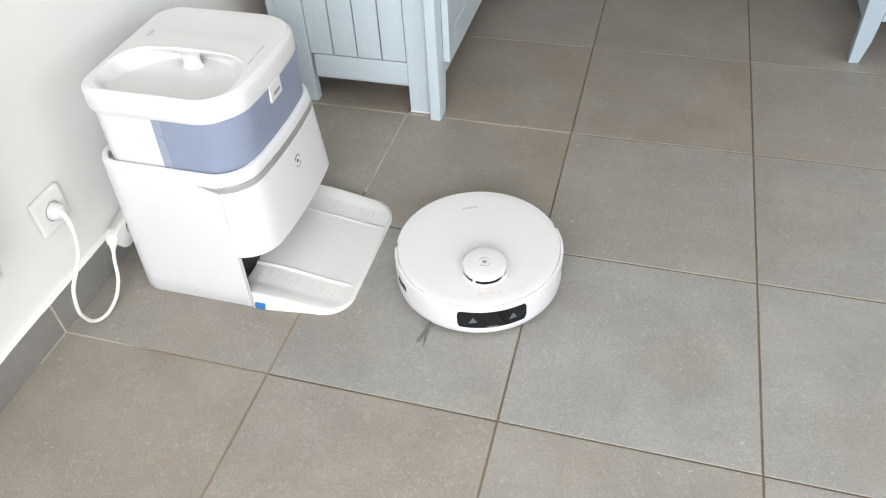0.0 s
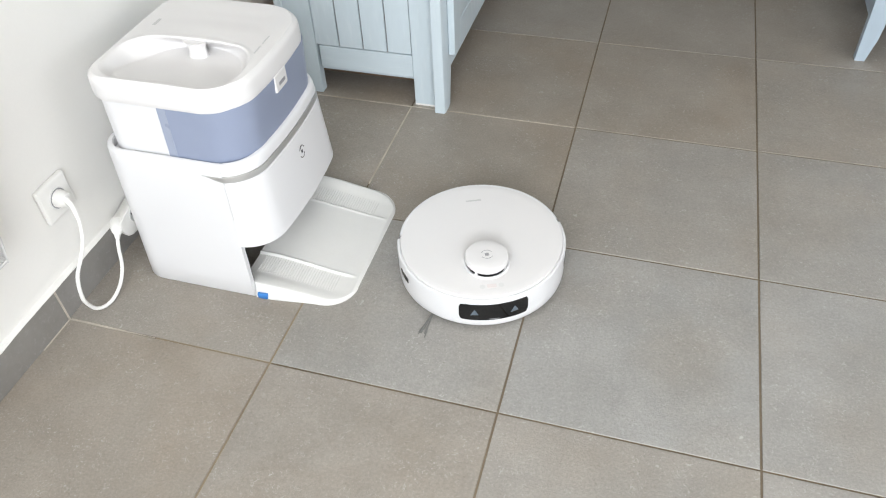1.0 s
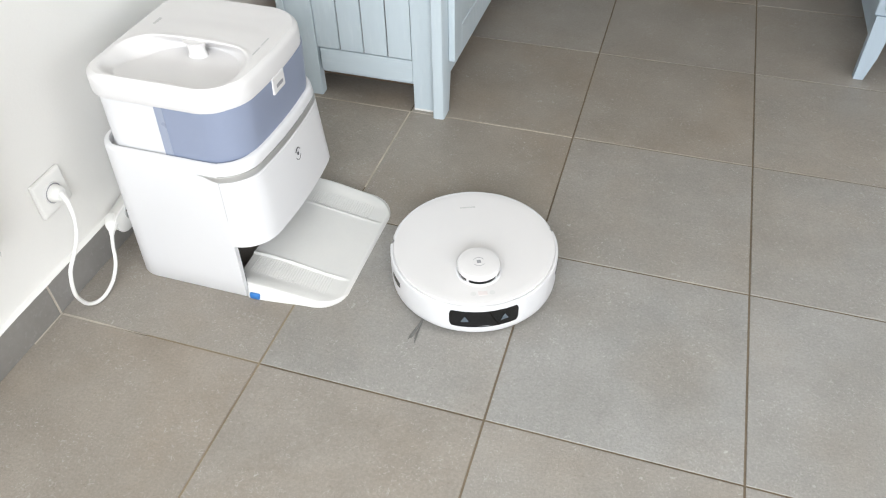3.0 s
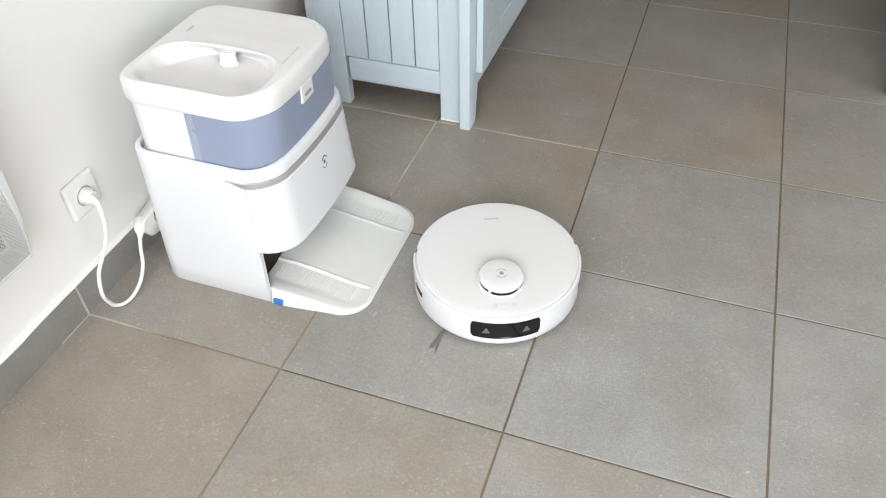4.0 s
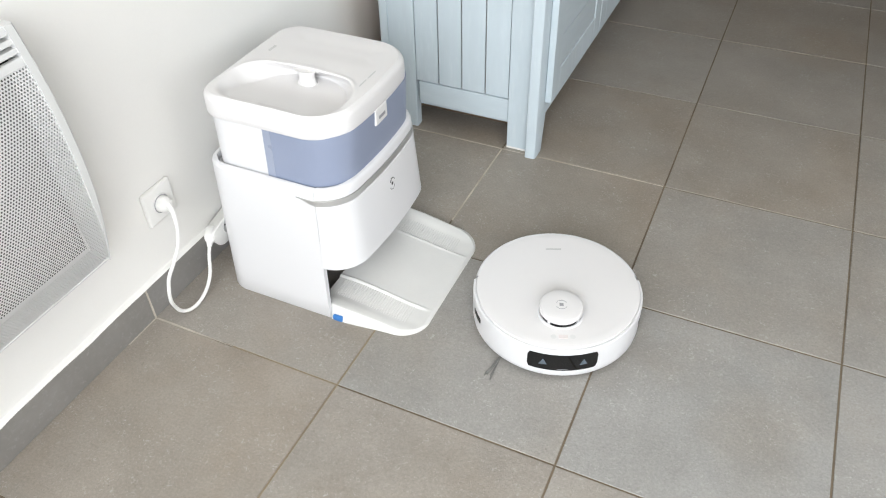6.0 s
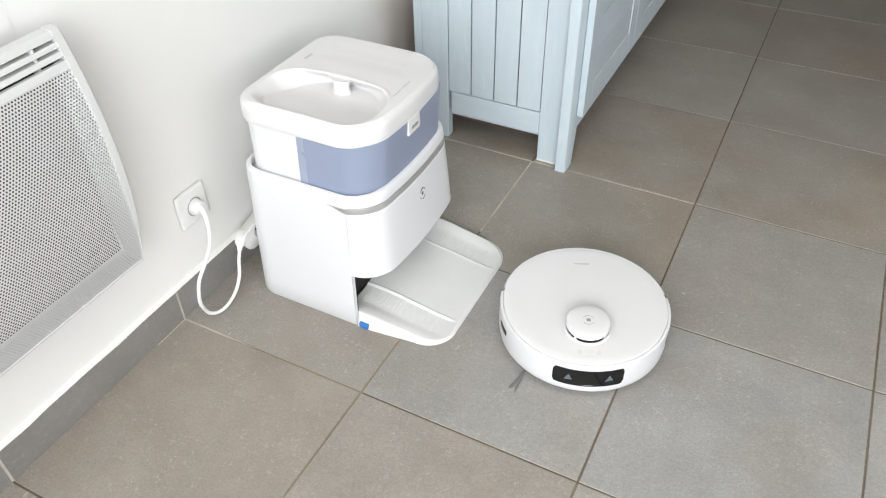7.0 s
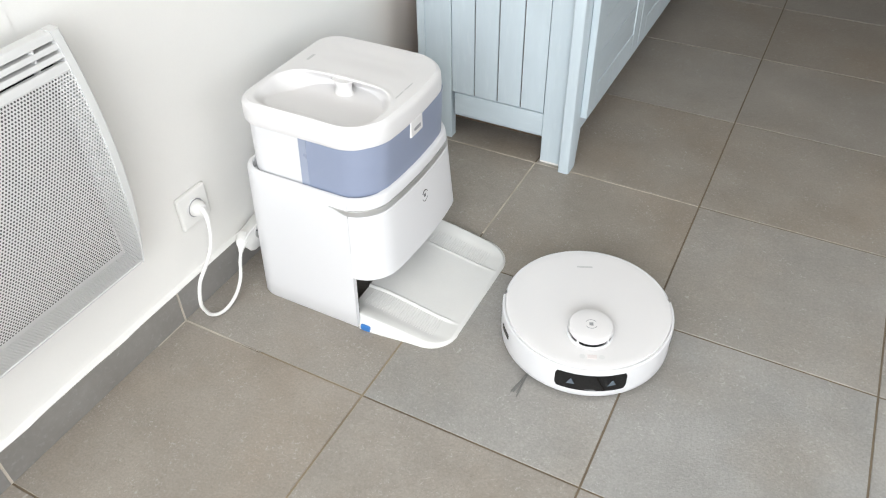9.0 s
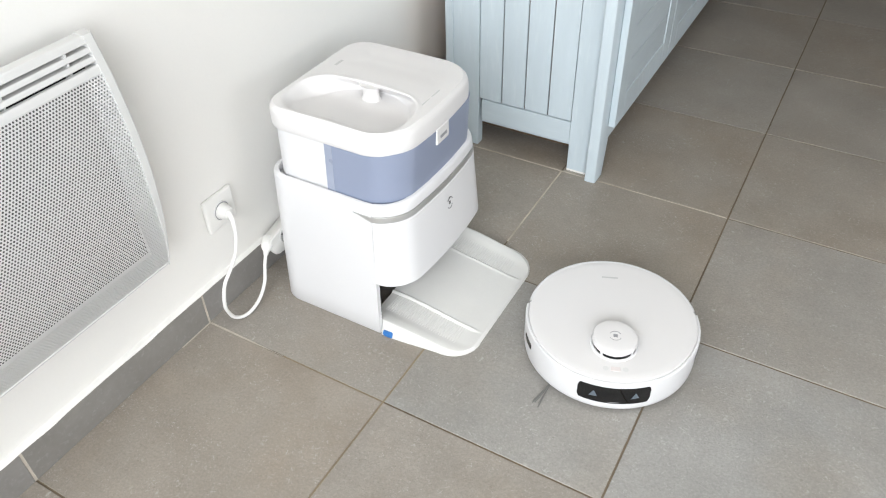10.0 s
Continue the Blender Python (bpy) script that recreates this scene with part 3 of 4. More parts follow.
for k in range(0, 41):
    f = 0.985 * k / 40
    ring = []
    for p, q in zip(edge, lip):
        x, y = between(p, q, f)
        bead = 0.0012 * smooth_step(0.010, 0.0, math.dist((x, y), q)) * smooth_step(0.25, 0.31, q[1])
        ring.append((x, y, lid_z(x, y) + bead))
    rings.append(ring)
for k in range(0, 70):
    u = (k / 70) ** 1.7
    ring = []
    for p, f in zip(lip, grip):
        r = u * math.dist(p, (WX, WY))
        x, y = between(p, (WX, WY), u)
        y += 0.042 * f * smooth_step(0.0015, 0.012, r) * (1 - smooth_step(0.018, 0.105, r))
        top = lid_z(*p) + 0.0010 * smooth_step(0.25, 0.31, p[1]) * smooth_step(0.006, 0.0, r) - 0.0004
        ring.append((x, y, top + (well_floor(y) - top) * smooth_step(0.0, 0.024 - 0.011 * f, r)))
    rings.append(ring)
bm = bmesh.new()
loft(bm, rings, cap0=True, cap1=True)
lid = part("lid", bm, M_LID, dock, "glossy white lid with a finger well")
post = [(0.440, 0.030, 0.024), (0.441, 0.024, 0.018), (0.447, 0.0195, 0.0145), (0.453, 0.0175, 0.0135), (0.462, 0.0175, 0.0135), (0.469, 0.020, 0.0145), (0.4745, 0.025, 0.016)]
bm = bmesh.new()
loft(bm, [[(-0.213 + rx * math.cos(k * math.pi / 16), 0.345 + ry * math.sin(k * math.pi / 16), z) for k in range(32)] for z, rx, ry in post], cap0=True, cap1=True)
part("grip_column", bm, M_LID, lid)
# catch tab that hangs from the lid over the tank
xt = -0.0425
bm = boxes((xt - 0.008, xt, 0.310, 0.357, 0.403, 0.4385), bevel=0.003)
latch = part("latch", bm, M_LID, dock, "white lid catch")
part("latch_slot", boxes((xt - 0.0004, xt + 0.0006, 0.322, 0.347, 0.4135, 0.4205), bevel=0.0008), M_GREY, latch)
for y0, y1 in ((0.318, 0.346), (0.353, 0.383)):
    part("print_bar", boxes((-0.0792, -0.0765, y0, y1, lid_z(-0.078, y0) - 0.001, lid_z(-0.078, y0) + 0.0006)), M_PALE, dock)
part("print_bar", boxes((-0.322, -0.316, 0.375, 0.400, lid_z(-0.32, 0.39) - 0.001, lid_z(-0.32, 0.39) + 0.0006)), M_PALE, dock)


# ramp
def ramp_half(x, far=False):
    r, w = (0.078, 0.190) if far else (0.062, 0.196)
    if x > 0.098 - r:
        w = w - r + math.sqrt(max(0.0, r * r - (x - 0.098 + r) ** 2))
    return w if far else w - 0.012 * smooth_step(-0.09, 0.05, x)


def ramp_z(x, y):
    v = abs(y - YC)
    base = 0.006 + 0.023 * smooth_step(0.085, -0.11, x)
    lip = 0.004 * smooth_step(0.148, 0.180, v) * smooth_step(0.06, -0.08, x)
    seam = 0.0022 * math.exp(-((v - 0.094) / 0.0024) ** 2) * smooth_step(0.092, 0.06, x)
    lane = -0.003 * smooth_step(0.094, 0.099, v) * (1 - smooth_step(0.138, 0.166, v)) * smooth_step(0.098, 0.05, x)
    e = smooth_step(0.0, 0.012, min(ramp_half(x, y > YC) - v, (0.098 - x) * 1.2 + 0.002))
    return max(0.0015, (base + lip + seam + lane) * (0.15 + 0.85 * e))


bm = bmesh.new()
grid = []
nx, ny = 64, 150
for i in range(nx + 1):
    u = i / nx
    x = -0.135 + (0.098 + 0.135) * (1 - (1 - u) ** 1.6)
    lo, hi = YC - ramp_half(x), YC + ramp_half(x, True)
    row = [(x, lo, 0.0)] + [(x, y, ramp_z(x, y)) for y in (lo + (hi - lo) * j / ny for j in range(ny + 1))] + [(x, hi, 0.0)]
    # keep the tray between the cheeks where it runs into the bay
    if x < FRONT:
        row = [(px, min(YC + 0.182, max(YC - 0.182, py)), pz) for px, py, pz in row]
    grid.append(row)
patch(bm, grid)
tray = part("ramp", bm, M_TRAY, dock, "ivory ribbed plastic ramp")
rib = bmesh.new()
box(rib, -0.0010, 0.0010, -0.0245, 0.0245, -0.001, 0.0009)
bmesh.ops.bevel(rib, geom=[e for e in rib.edges if all(v.co.z > 0 for v in e.verts)], offset=0.0006, segments=1, affect="EDGES")
rib_mesh = bpy.data.meshes.new("rib")
rib.to_mesh(rib_mesh)
rib.free()
rib_mesh.materials.append(M_TRAY)
for side in (-1, 1):
    for k in range(31):
        x = -0.118 + 0.0056 * k
        ob = new("rib", rib_mesh)
        ob.parent = tray
        y = YC + side * 0.123
        slope = (ramp_z(x + 0.004, y) - ramp_z(x - 0.004, y)) / 0.008
        ob.matrix_basis = BASE[dock.name].inverted() @ Matrix.Translation((x, y, ramp_z(x, y))) @ pose(0, 0, 0, 0, -math.degrees(math.atan(slope)), 0)
part("clip", boxes((-0.097, -0.074, YC - 0.1985, YC - 0.190, 0.0005, 0.0145), bevel=0.003), M_CLIP, dock, "bright blue release clip")

# ---- robot vacuum ----
HEAD = -67.5
robot = thing("robot_vacuum", (0.334, 0.347, 0), "round white robot vacuum with lidar turret on the tiles", "robot vacuum", turn=HEAD)


def disc(bm, r, z, n=96, cx=0.0, cy=0.0):
    vs = [bm.verts.new((cx + r * math.cos(2 * math.pi * k / n), cy + r * math.sin(2 * math.pi * k / n), z)) for k in range(n)]
    bm.faces.new(vs)
    return bm


bm = bmesh.new()
revolve(bm, [(0.00003, 0.0090), (0.120, 0.0090), (0.162, 0.0098), (0.1688, 0.0135), (0.1700, 0.022), (0.1702, 0.040), (0.1702, 0.0805), (0.160, 0.0805)], 128)
part("body", bm, M_WHITE, robot, local=True)
part("underside", revolve(bmesh.new(), [(0.00003, 0.0084), (0.118, 0.0084), (0.150, 0.0090), (0.156, 0.0094)], 96), M_RUBBER, robot, "dark grey underside", local=True)
bm = bmesh.new()
prof = [(0.1672, 0.0806), (0.1673, 0.0884), (0.1667, 0.0898), (0.1650, 0.0904), (0.150, 0.0906), (0.11, 0.0912), (0.06, 0.0916), (0.00003, 0.0918)]
revolve(bm, prof, 128)
part("top_cover", bm, M_LID, robot, "smooth white top cover", local=True)
bm = bmesh.new()
ring = [(0.1660, 0.0110), (0.1705, 0.0118), (0.1724, 0.0140), (0.1735, 0.022), (0.1738, 0.040), (0.1738, 0.0815), (0.1735, 0.0845), (0.1726, 0.0862), (0.1708, 0.0870), (0.1690, 0.0866), (0.1677, 0.0858), (0.1675, 0.0835)]
revolve(bm, ring, 84, -98, 98)
part("bumper", bm, M_WHITE, robot, "white front bumper", local=True)
part("rear_rim", revolve(bmesh.new(), [(0.1702, 0.0800), (0.1704, 0.0850), (0.1701, 0.0880), (0.1690, 0.0899), (0.1668, 0.0908), (0.1640, 0.0907), (0.1630, 0.0895)], 64, 101, 259), M_WHITE, robot, local=True)
# Grey strips fill the bumper's end gaps in the tone of their shade.
for a in (-99.3, 99.3):
    bm = bmesh.new()
    revolve(bm, [(0.160, 0.0110), (0.1706, 0.024), (0.1708, 0.078), (0.1705, 0.0862), (0.1655, 0.0905)], 3, a - 0.9, a + 0.9)
    part("bumper_gap", bm, M_GREY, robot, local=True)


def curved_window(a0, a1, z0, z1, r, n=40, power=14):
    bm = bmesh.new()
    grid = []
    for i in range(n + 1):
        u = -1 + 2 * i / n
        h = (1 - abs(u) ** power) ** (1 / power) if abs(u) < 1 else 0.0
        h = max(h, 0.55)
        a = radians((a0 + a1) / 2 + (a1 - a0) / 2 * u)
        zc, hz = (z0 + z1) / 2, (z1 - z0) / 2 * h
        grid.append([(rr * math.cos(a), rr * math.sin(a), z) for rr, z in ((r - 0.004, zc - hz), (r, zc - hz), (r, zc - hz * 0.3), (r, zc + hz * 0.3), (r, zc + hz), (r - 0.004, zc + hz))])
    return patch(bm, grid)


eye = part("sensor_window", curved_window(-23, 23, 0.031, 0.0750, 0.1745), M_GLOSS, robot, "glossy black front sensor window", local=True)
for a in (-13, 13):
    bm = bmesh.new()
    rings = []
    for rr, s in ((0.1749, 1.0), (0.1753, 0.55)):
        c = Vector((rr * math.cos(radians(a)), rr * math.sin(radians(a)), 0.0530))
        t = Vector((-math.sin(radians(a)), math.cos(radians(a)), 0))
        rings.append([c + t * dx * s + Vector((0, 0, dz * s)) for dx, dz in ((-0.008, -0.008), (0.009, -0.006), (0.001, 0.009))])
    loft(bm, rings, cap1=True)
    part("lens", bm, M_LENS, eye, local=True)
part("print_bar", curved_window(-3.5, 3.5, 0.0336, 0.0350, 0.1748, 6), M_GREY, eye, local=True)
for a in (-72, 72):
    part("side_sensor", curved_window(a - 6.5, a + 6.5, 0.049, 0.064, 0.1743, 10), M_GLOSS, robot, "small black side sensor", local=True)
# lidar turret
TX = 0.077
bm = revolve(bmesh.new(), [(0.0432, 0.0905), (0.0428, 0.0925), (0.0405, 0.0935), (0.0402, 0.0945)], 64)
bm.transform(Matrix.Translation((TX, 0, 0)) @ Matrix.Diagonal((1.06, 1.06, 1, 1)))
turret = part("lidar_turret", bm, M_WHITE, robot, "raised white lidar turret", local=True)
bm = revolve(bmesh.new(), [(0.0375, 0.093), (0.0375, 0.1025)], 64)
bm.transform(Matrix.Translation((TX, 0, 0)) @ Matrix.Diagonal((1.06, 1.06, 1, 1)))
part("turret_slot", bm, M_BLACK, turret, "black lidar slot", local=True)
bm = revolve(bmesh.new(), [(0.036, 0.1015), (0.0400, 0.1015), (0.0408, 0.1030), (0.0408, 0.1105), (0.0395, 0.1132), (0.036, 0.1145), (0.020, 0.1149), (0.00003, 0.1150)], 64)
bm.transform(Matrix.Translation((TX, 0, 0)) @ Matrix.Diagonal((1.06, 1.06, 1, 1)))
part("turret_cap", bm, M_LID, turret, local=True)
for a in (-38, 48, 135, 225):
    bm = revolve(bmesh.new(), [(0.0372, 0.0945), (0.0404, 0.0945), (0.0404, 0.1020), (0.0372, 0.1020)], 3 if a != 225 and a != 135 else 14, a - (4 if abs(a) < 60 else 36), a + (4 if abs(a) < 60 else 36))
    bm.transform(Matrix.Translation((TX, 0, 0)) @ Matrix.Diagonal((1.06, 1.06, 1, 1)))
    part("turret_pillar", bm, M_WHITE, turret, local=True)
for a0, a1 in ((-60, 60), (120, 240)):
    pts = [(TX + 0.0115 * math.cos(radians(a0 + (a1 - a0) * k / 10)), 0.0115 * math.sin(radians(a0 + (a1 - a0) * k / 10)), 0.1150) for k in range(11)]
    part("emblem", tube(bmesh.new(), pts, 0.0006, 6), M_GREY, turret, local=True)
part("emblem", boxes((TX - 0.004, TX + 0.004, -0.004, 0.004, 0.1148, 0.1154), bevel=0.0002), M_GREY, turret, local=True)
for y in (-0.0185, 0.0185):
    bm = disc(bmesh.new(), 0.0056, 0.09135, 24, 0.140, y)
    part("button", bm, M_BUTTON, robot, "pale printed touch button", local=True)
part("button_light", boxes((0.135, 0.145, -0.009, 0.009, 0.0904, 0.0914), bevel=0.0004), M_RED, robot, "dim reddish status light", local=True)
part("print_bar", boxes((-0.1165, -0.112, -0.0165, 0.0165, 0.0905, 0.0915)), M_PALE, robot, local=True)
# underneath: wheels, mop pads, side brush
for y in (-0.105, 0.105):
    bm = revolve(bmesh.new(), [(0.00003, -0.011), (0.030, -0.011), (0.0325, -0.008), (0.0325, 0.008), (0.030, 0.011), (0.00003, 0.011)], 32)
    bm.transform(Matrix.Translation((0.005, y, 0.0325)) @ pose(0, 0, 0, 90, 0, 0))
    part("drive_wheel", bm, M_RUBBER, robot, local=True)
for y in (-0.080, 0.080):
    bm = revolve(bmesh.new(), [(0.00003, 0.0005), (0.072, 0.0005), (0.077, 0.004), (0.076, 0.010), (0.070, 0.0122), (0.00003, 0.0122)], 48)
    for v in bm.verts:
        if v.co.xy.length > 0.07:
            v.co.xy *= 1 + 0.02 * math.sin(31 * math.atan2(v.co.y, v.co.x))
    bm.transform(Matrix.Translation((-0.098, y, 0)))
    part("mop_pad", bm, M_MOP, robot, "round white mop pad", local=True)
hub = (0.098, -0.105)
bm = revolve(bmesh.new(), [(0.00003, 0.006), (0.012, 0.006), (0.013, 0.0125), (0.00003, 0.0130)], 20)
bm.transform(Matrix.Translation((*hub, 0)))
brush = part("side_brush", bm, M_RUBBER, robot, "dark side brush", local=True)
rng = random.Random(4)
for a in (-30, 90, 210):
    bm = bmesh.new()
    for k in range(9):
        b = radians(a + rng.uniform(-2.5, 2.5))
        length = rng.uniform(0.074, 0.086)
        bend = rng.uniform(-0.01, 0.01)
        pts = [(hub[0] + s * length * math.cos(b) - bend * s * s * math.sin(b), hub[1] + s * length * math.sin(b) + bend * s * s * math.cos(b), 0.0085 - 0.0075 * s) for s in (0.1, 0.4, 0.7, 1.0)]
        tube(bm, pts, 0.0007, 4)
    part("bristle_tuft", bm, M_BRISTLE, brush, "thin grey bristles", local=True)

# ---- blue sideboard along the wall ----
CF, CE, CH = 0.912, 2.72, 0.86
cab = thing("sideboard", (-0.13, 1.8, 0), "light blue painted wooden sideboard with plank sides, standing along the wall", "sideboard")
part("side_stile", boxes((-0.363, -0.2655, CF, CF + 0.028, 0.0, CH), bevel=0.002), M_BLUE, cab)
part("side_stile", boxes((0.008, 0.0708, CF, CF + 0.028, 0.0, CH), bevel=0.002), M_BLUE, cab)
part("side_rail", boxes((-0.2565, 0.0075, CF + 0.001, CF + 0.027, 0.083, 0.1475), bevel=0.002), M_BLUE_H, cab)
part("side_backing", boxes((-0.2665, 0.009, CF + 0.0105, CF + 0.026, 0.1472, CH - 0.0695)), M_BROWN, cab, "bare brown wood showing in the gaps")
w = (0.0075 + 0.265) / 4
for k in range(4):
    a = -0.265 + w * k
    part("side_plank", boxes((a + 0.0018, a + w - 0.0018, CF + 0.003, CF + 0.0100, 0.1505, CH - 0.072), bevel=0.0008), M_BLUE, cab)
part("side_rail", boxes((-0.2565, 0.0075, CF + 0.001, CF + 0.027, CH - 0.069, CH), bevel=0.002), M_BLUE_H, cab)
part("back_post", boxes((-0.3632, -0.3405, CF - 0.0065, CF - 0.0003, 0.0, CH), bevel=0.002), M_BLUE, cab)
part("worn_foot", boxes((0.0085, 0.0705, CF - 0.0006, CF + 0.002, 0.0002, 0.0055)), M_CABLE, cab, "paint worn to white at the foot")
# face frame, standing proud of the side
bm = bmesh.new()
prof = [(0.0712, 0.8865), (0.0735, 0.8845), (0.0945, 0.8845), (0.0990, 0.8865), (0.1010, 0.8910), (0.1010, 0.952), (0.0712, 0.952)]
loft(bm, [[(x, y, z) for x, y in prof] for z in (0.0, 0.10, CH)], cap0=True, cap1=True)
for v in bm.verts:
    if v.co.z < 0.05 and v.co.y > 0.93:
        v.co.y -= 0.018
part("front_post", bm, M_BLUE, cab, "rounded corner post worn white at the foot")
part("front_post", boxes((0.062, 0.1010, CE - 0.06, CE, 0, CH), bevel=0.003), M_BLUE, cab)
part("front_rail", boxes((0.062, 0.1010, 0.9525, CE - 0.0605, 0.108, 0.150), bevel=0.002), M_BLUE_H, cab)
part("front_rail", boxes((0.062, 0.1010, 0.9525, CE - 0.0605, CH - 0.05, CH), bevel=0.002), M_BLUE_H, cab)
# Carcass floor set low to narrow the gap where light enters.
part("carcass", boxes((-0.355, 0.060, CF + 0.029, CE - 0.03, 0.062, CH - 0.002)), M_BLUE, cab)
# Dark board added beneath so the underside bounces no light.
part("bottom_board", boxes((-0.354, 0.059, CF + 0.0295, CE - 0.031, 0.056, 0.0615)), M_BROWN, cab, "dark board added to the underside to cut bounced light")
part("side_panel", boxes((-0.363, 0.0615, CE - 0.028, CE, 0, CH), bevel=0.002), M_BLUE, cab)
# Hidden board added to keep light off the floor underneath.
part("plinth", boxes((0.02, 0.034, 0.962, CE - 0.05, 0, 0.0555)), M_BROWN, cab, "unseen dark board added to block light under the sideboard")
part("back_leg", boxes((-0.362, -0.318, CF + 0.0285, CF + 0.05, 0, 0.1095)), M_BLUE, cab)
part("back_panel", boxes((-0.373, -0.3635, CF + 0.012, CE - 0.03, 0.09, CH - 0.002)), M_WOOD, cab, "raw brown wooden back panel")
part("worktop", boxes((-0.380, 0.125, 0.872, CE + 0.03, CH + 0.0005, CH + 0.028), bevel=0.005), M_BLUE_H, cab)
DOOR_W = 0.452
for d in range(4):
    a = 0.932 + d * (DOOR_W + 0.004)
    b = min(a + DOOR_W, CE - 0.012)
    door = part("door", boxes((0.1020, 0.1200, a, a + 0.065, 0.152, CH - 0.03), (0.1020, 0.1200, b - 0.065, b, 0.152, CH - 0.03),
                              (0.1020, 0.1198, a + 0.0655, b - 0.0655, 0.152, 0.225), (0.1020, 0.1198, a + 0.0655, b - 0.0655, CH - 0.10, CH - 0.03), bevel=0.0025), M_BLUE, cab)
    for k in range(6):
        z0 = 0.2255 + 0.0885 * k
        z1 = min(z0 + 0.0866, CH - 0.1005)
        part("door_plank", boxes((0.1023, 0.1170, a + 0.066, b - 0.066, z0, z1), bevel=0.0012), M_BLUE_H, door)

# ---- second blue piece beyond, of which a bracket leg shows ----
sb = thing("cabinet", (1.76, 1.62, 0), "light blue painted cabinet on splayed bracket legs", "cabinet")
LX, LY = 1.166, 1.400


def bracket(sx, x_out, y0, y1):
    bm = bmesh.new()
    prof = [(0.0, 0.0), (0.026, 0.0), (0.040, 0.070), (0.044, 0.126), (0.046, 0.19), (-0.003, 0.19)]
    rings = [[(x_out + sx * u, y, z) for u, z in prof] for y in (y0, y1)]
    return loft(bm, rings, cap0=True, cap1=True)


for y0, inset in ((LY, 0.0), (1.97, 0.05)):
    part("leg", bracket(1, LX + inset, y0, y0 + 0.026), M_BLUE_DIM, sb, smooth=False)
    part("leg", bracket(-1, 2.33 - inset, y0, y0 + 0.026), M_BLUE_DIM, sb, smooth=False)
part("apron", boxes((LX + 0.0465, 2.283, LY + 0.003, LY + 0.022, 0.127, 0.1895), bevel=0.002), M_BLUE_DIM, sb)
part("apron", boxes((LX + 0.001, LX + 0.017, LY + 0.0265, 1.968, 0.12, 0.19), bevel=0.002), M_BLUE_DIM, sb)
# Unseen board added to stop light reaching the floor under the cabinet.
part("back_board", boxes((LX + 0.06, 2.27, 2.002, 2.012, 0.0, 1.08)), M_BROWN, sb, "unseen dark board added behind to keep the floor beneath dark")
# Body out of view, sized so that it shades the floor around it.
part("carcass", boxes((LX - 0.010, 2.340, LY + 0.004, 2.0, 0.1905, 1.08), bevel=0.004), M_BLUE_DIM, sb)
part("top_board", boxes((LX - 0.04, 2.37, LY - 0.02, 2.02, 1.0805, 1.105), bevel=0.004), M_BLUE_DIM, sb)
for z0, z1 in ((0.21, 0.48), (0.49, 0.76), (0.77, 1.06)):
    part("drawer_front", boxes((LX + 0.01, 2.32, LY - 0.012, LY + 0.0035, z0, z1), bevel=0.003), M_BLUE_DIM, sb)

# ---- skirting and floor tiles, piece by piece ----
skirting = slab("baseboard", boxes((X0, X0 + 0.0094, Y0, Y1, 0, 0.0825)), M_GROUT_PALE, "grey tile skirting with pale grout joints", "baseboard")
SK = boxes((-0.0048, 0.0048, -T / 2 + 0.0026, T / 2 - 0.0026, 0, 0.082), bevel=0.0009)
me = bpy.data.meshes.new("skirting_tile")
SK.to_mesh(me)
SK.free()
me.materials.append(M_SKIRT)
for j in range(-5, 12):
    ob = new("skirting_tile", me)
    ob.parent = skirting
    ob.location = (X0 + 0.0056, (j + 0.5) * T, 0.0008)
part("grout_line", boxes((X0 + 0.0102, X0 + 0.0126, -0.085, 0.001, -0.002, 0.0014)), M_GROUT_PALE, skirting)
bm = bmesh.new()
loft(bm, [[(x, -w + 0.0004, -0.002), (x, w, -0.002), (x, w, -0.0006), (x, -w + 0.0004, -0.0006)] for x, w in ((X0 + 0.0134, 0.0026), (-0.40, 0.0025), (-0.33, 0.0016), (-0.25, 0.0004))], cap0=True, cap1=True)
part("grout_line", bm, M_GROUT_PALE, skirting)
for x0, x1, y0, y1 in ((-0.443, 0.40, 0.8980, 0.9020), (-0.0020, 0.0020, 0.56, 0.8975), (0.40, 0.447, 0.8988, 0.9012)):
    part("grout_line", boxes((x0, x1, y0, y1, -0.002, -0.0004)), M_GROUT_MID, floor, "paler dusty grout by the sideboard")
for x0, x1, y0, y1 in ((-0.25, 0.0021, -0.0019, 0.0019), (-0.0019, 0.0019, -0.449, -0.0022), (-0.0019, 0.0019, 0.0022, 0.30)):
    part("grout_line", boxes((x0, x1, y0, y1, -0.002, -0.0011)), M_GROUT_WARM, floor, "lighter ochre grout near the wall")
caulk = bmesh.new()
rings = []
for k in range(401):
    y = Y0 + (Y1 - Y0) * k / 400
    low = 0.0825 - 0.0035 * max(0.0, noise.noise((y * 9.0, 3.1, 0.0))) - 0.002 * max(0.0, noise.noise((y * 31.0, 1.7, 0.0)))
    rings.append([(X0, y, low), (X0 + 0.0108, y, low), (X0 + 0.0112, y, low + 0.001), (X0 + 0.009, y, 0.0850), (X0, y, 0.0870)])
loft(caulk, rings, cap0=True, cap1=True)
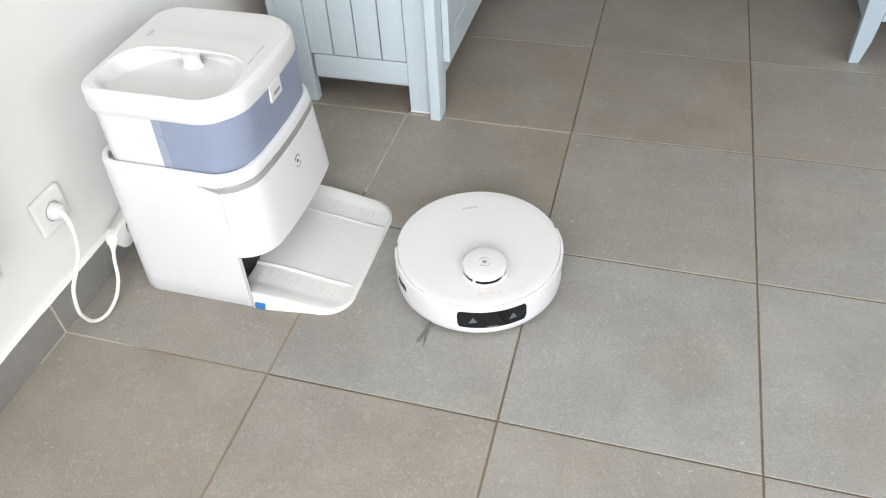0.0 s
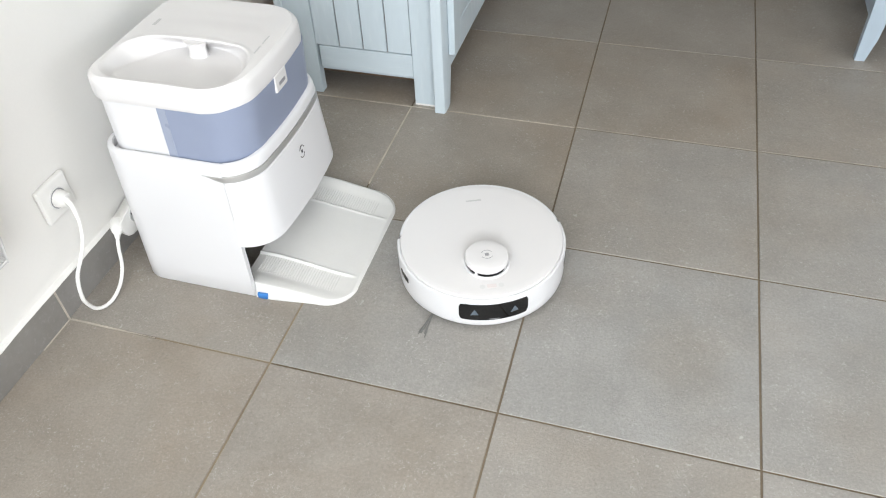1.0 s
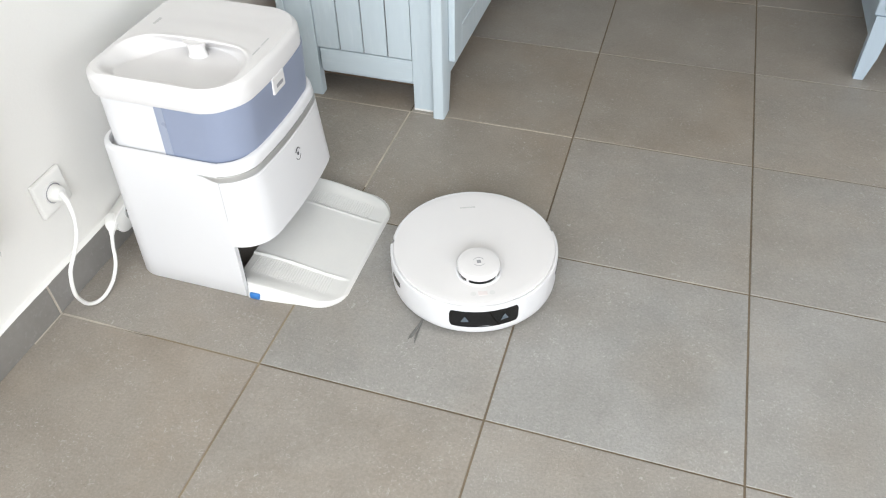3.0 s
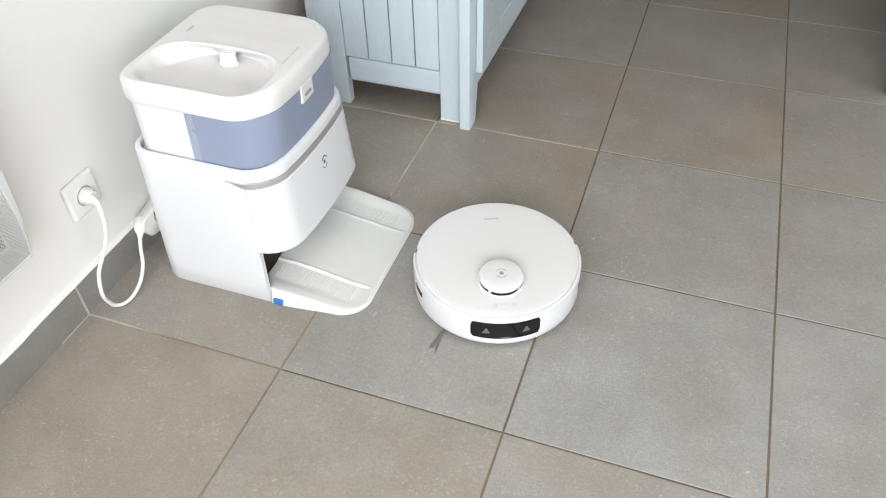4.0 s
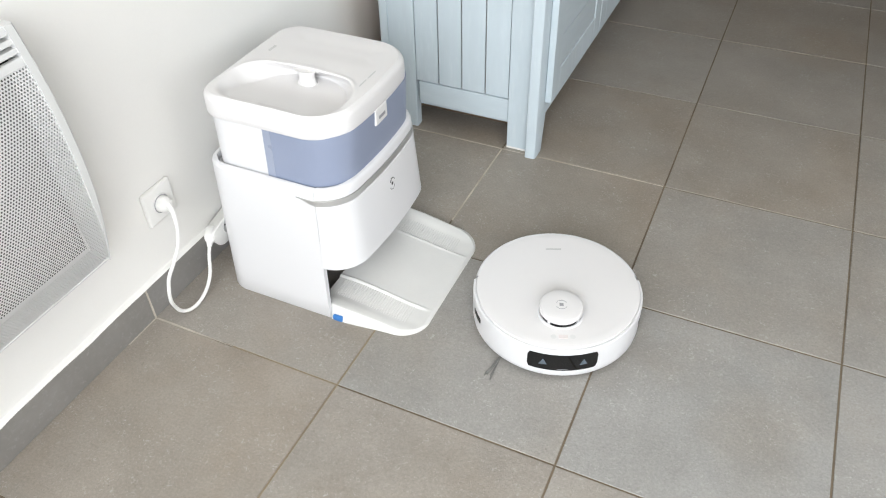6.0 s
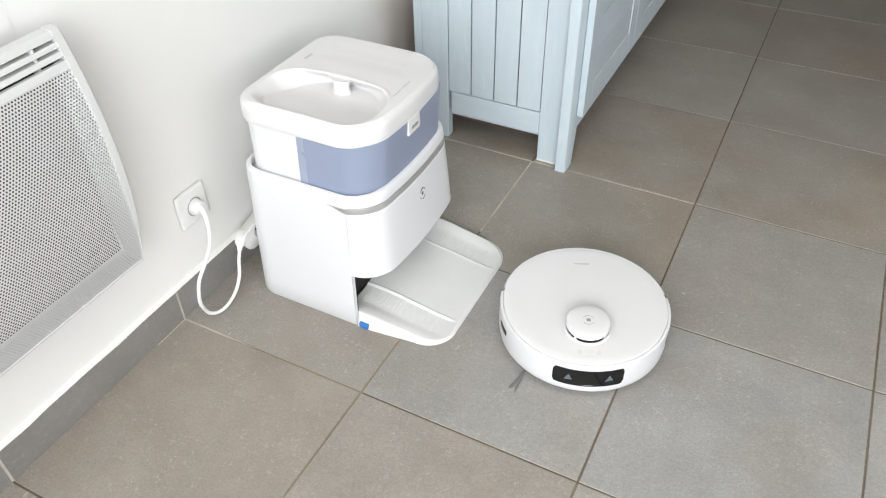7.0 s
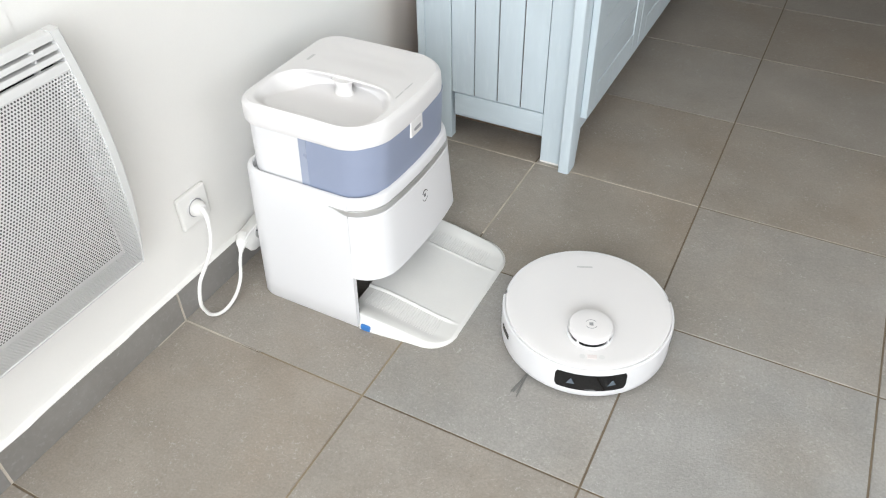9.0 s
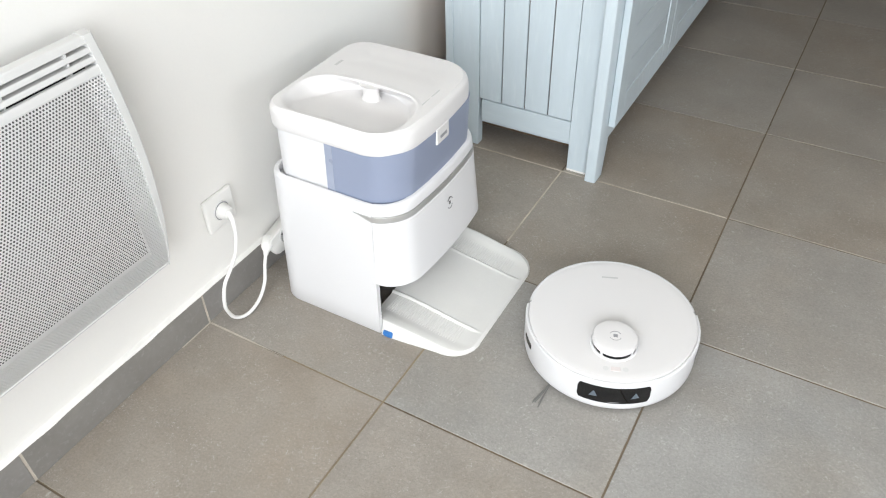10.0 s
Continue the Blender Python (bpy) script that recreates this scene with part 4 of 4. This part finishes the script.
slab("trim", caulk, M_WALL, "thin bead of white filler above the skirting", "trim")
bm = bmesh.new()
h, b = T / 2 - 0.0021, 0.0007
tops = [bm.verts.new((sx * (h - b), sy * (h - b), 0.0)) for sx, sy in ((-1, -1), (1, -1), (1, 1), (-1, 1))]
mids = [bm.verts.new((sx * h, sy * h, -b)) for sx, sy in ((-1, -1), (1, -1), (1, 1), (-1, 1))]
lows = [bm.verts.new((sx * h, sy * h, -0.009)) for sx, sy in ((-1, -1), (1, -1), (1, 1), (-1, 1))]
bm.faces.new(tops)
for p, q in ((mids, tops), (lows, mids)):
    for k in range(4):
        bm.faces.new((p[k], p[(k + 1) % 4], q[(k + 1) % 4], q[k]))
me = bpy.data.meshes.new("tile")
bm.to_mesh(me)
bm.free()
me.materials.append(M_TILE)
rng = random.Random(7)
# how brown each of these tiles is, by column and row; the rest are mixed
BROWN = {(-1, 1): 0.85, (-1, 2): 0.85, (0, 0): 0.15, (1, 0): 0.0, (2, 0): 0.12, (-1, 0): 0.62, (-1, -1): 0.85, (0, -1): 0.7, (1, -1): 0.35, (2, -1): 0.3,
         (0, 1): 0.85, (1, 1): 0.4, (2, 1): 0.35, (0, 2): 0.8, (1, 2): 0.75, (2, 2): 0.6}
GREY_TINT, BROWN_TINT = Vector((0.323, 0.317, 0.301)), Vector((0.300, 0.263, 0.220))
for i in range(-1, 8):
    for j in range(-5, 12):
        ob = new("tile", me)
        ob.parent = floor
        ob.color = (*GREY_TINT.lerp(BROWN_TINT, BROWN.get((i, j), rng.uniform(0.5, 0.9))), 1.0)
        # the row by the wall runs in under the skirting
        x, wide = ((i + 0.5) * T, 1.0) if i >= 0 else ((X0 + 0.002 - 0.0021) / 2, (-X0 - 0.0041) / (2 * h))
        ob.matrix_basis = Matrix.Translation((x, (j + 0.5) * T, rng.uniform(-0.0003, 0.0003))) @ pose(0, 0, 0, rng.uniform(-0.03, 0.03), rng.uniform(-0.03, 0.03), 0) @ Matrix.Diagonal((wide, 1, 1, 1))
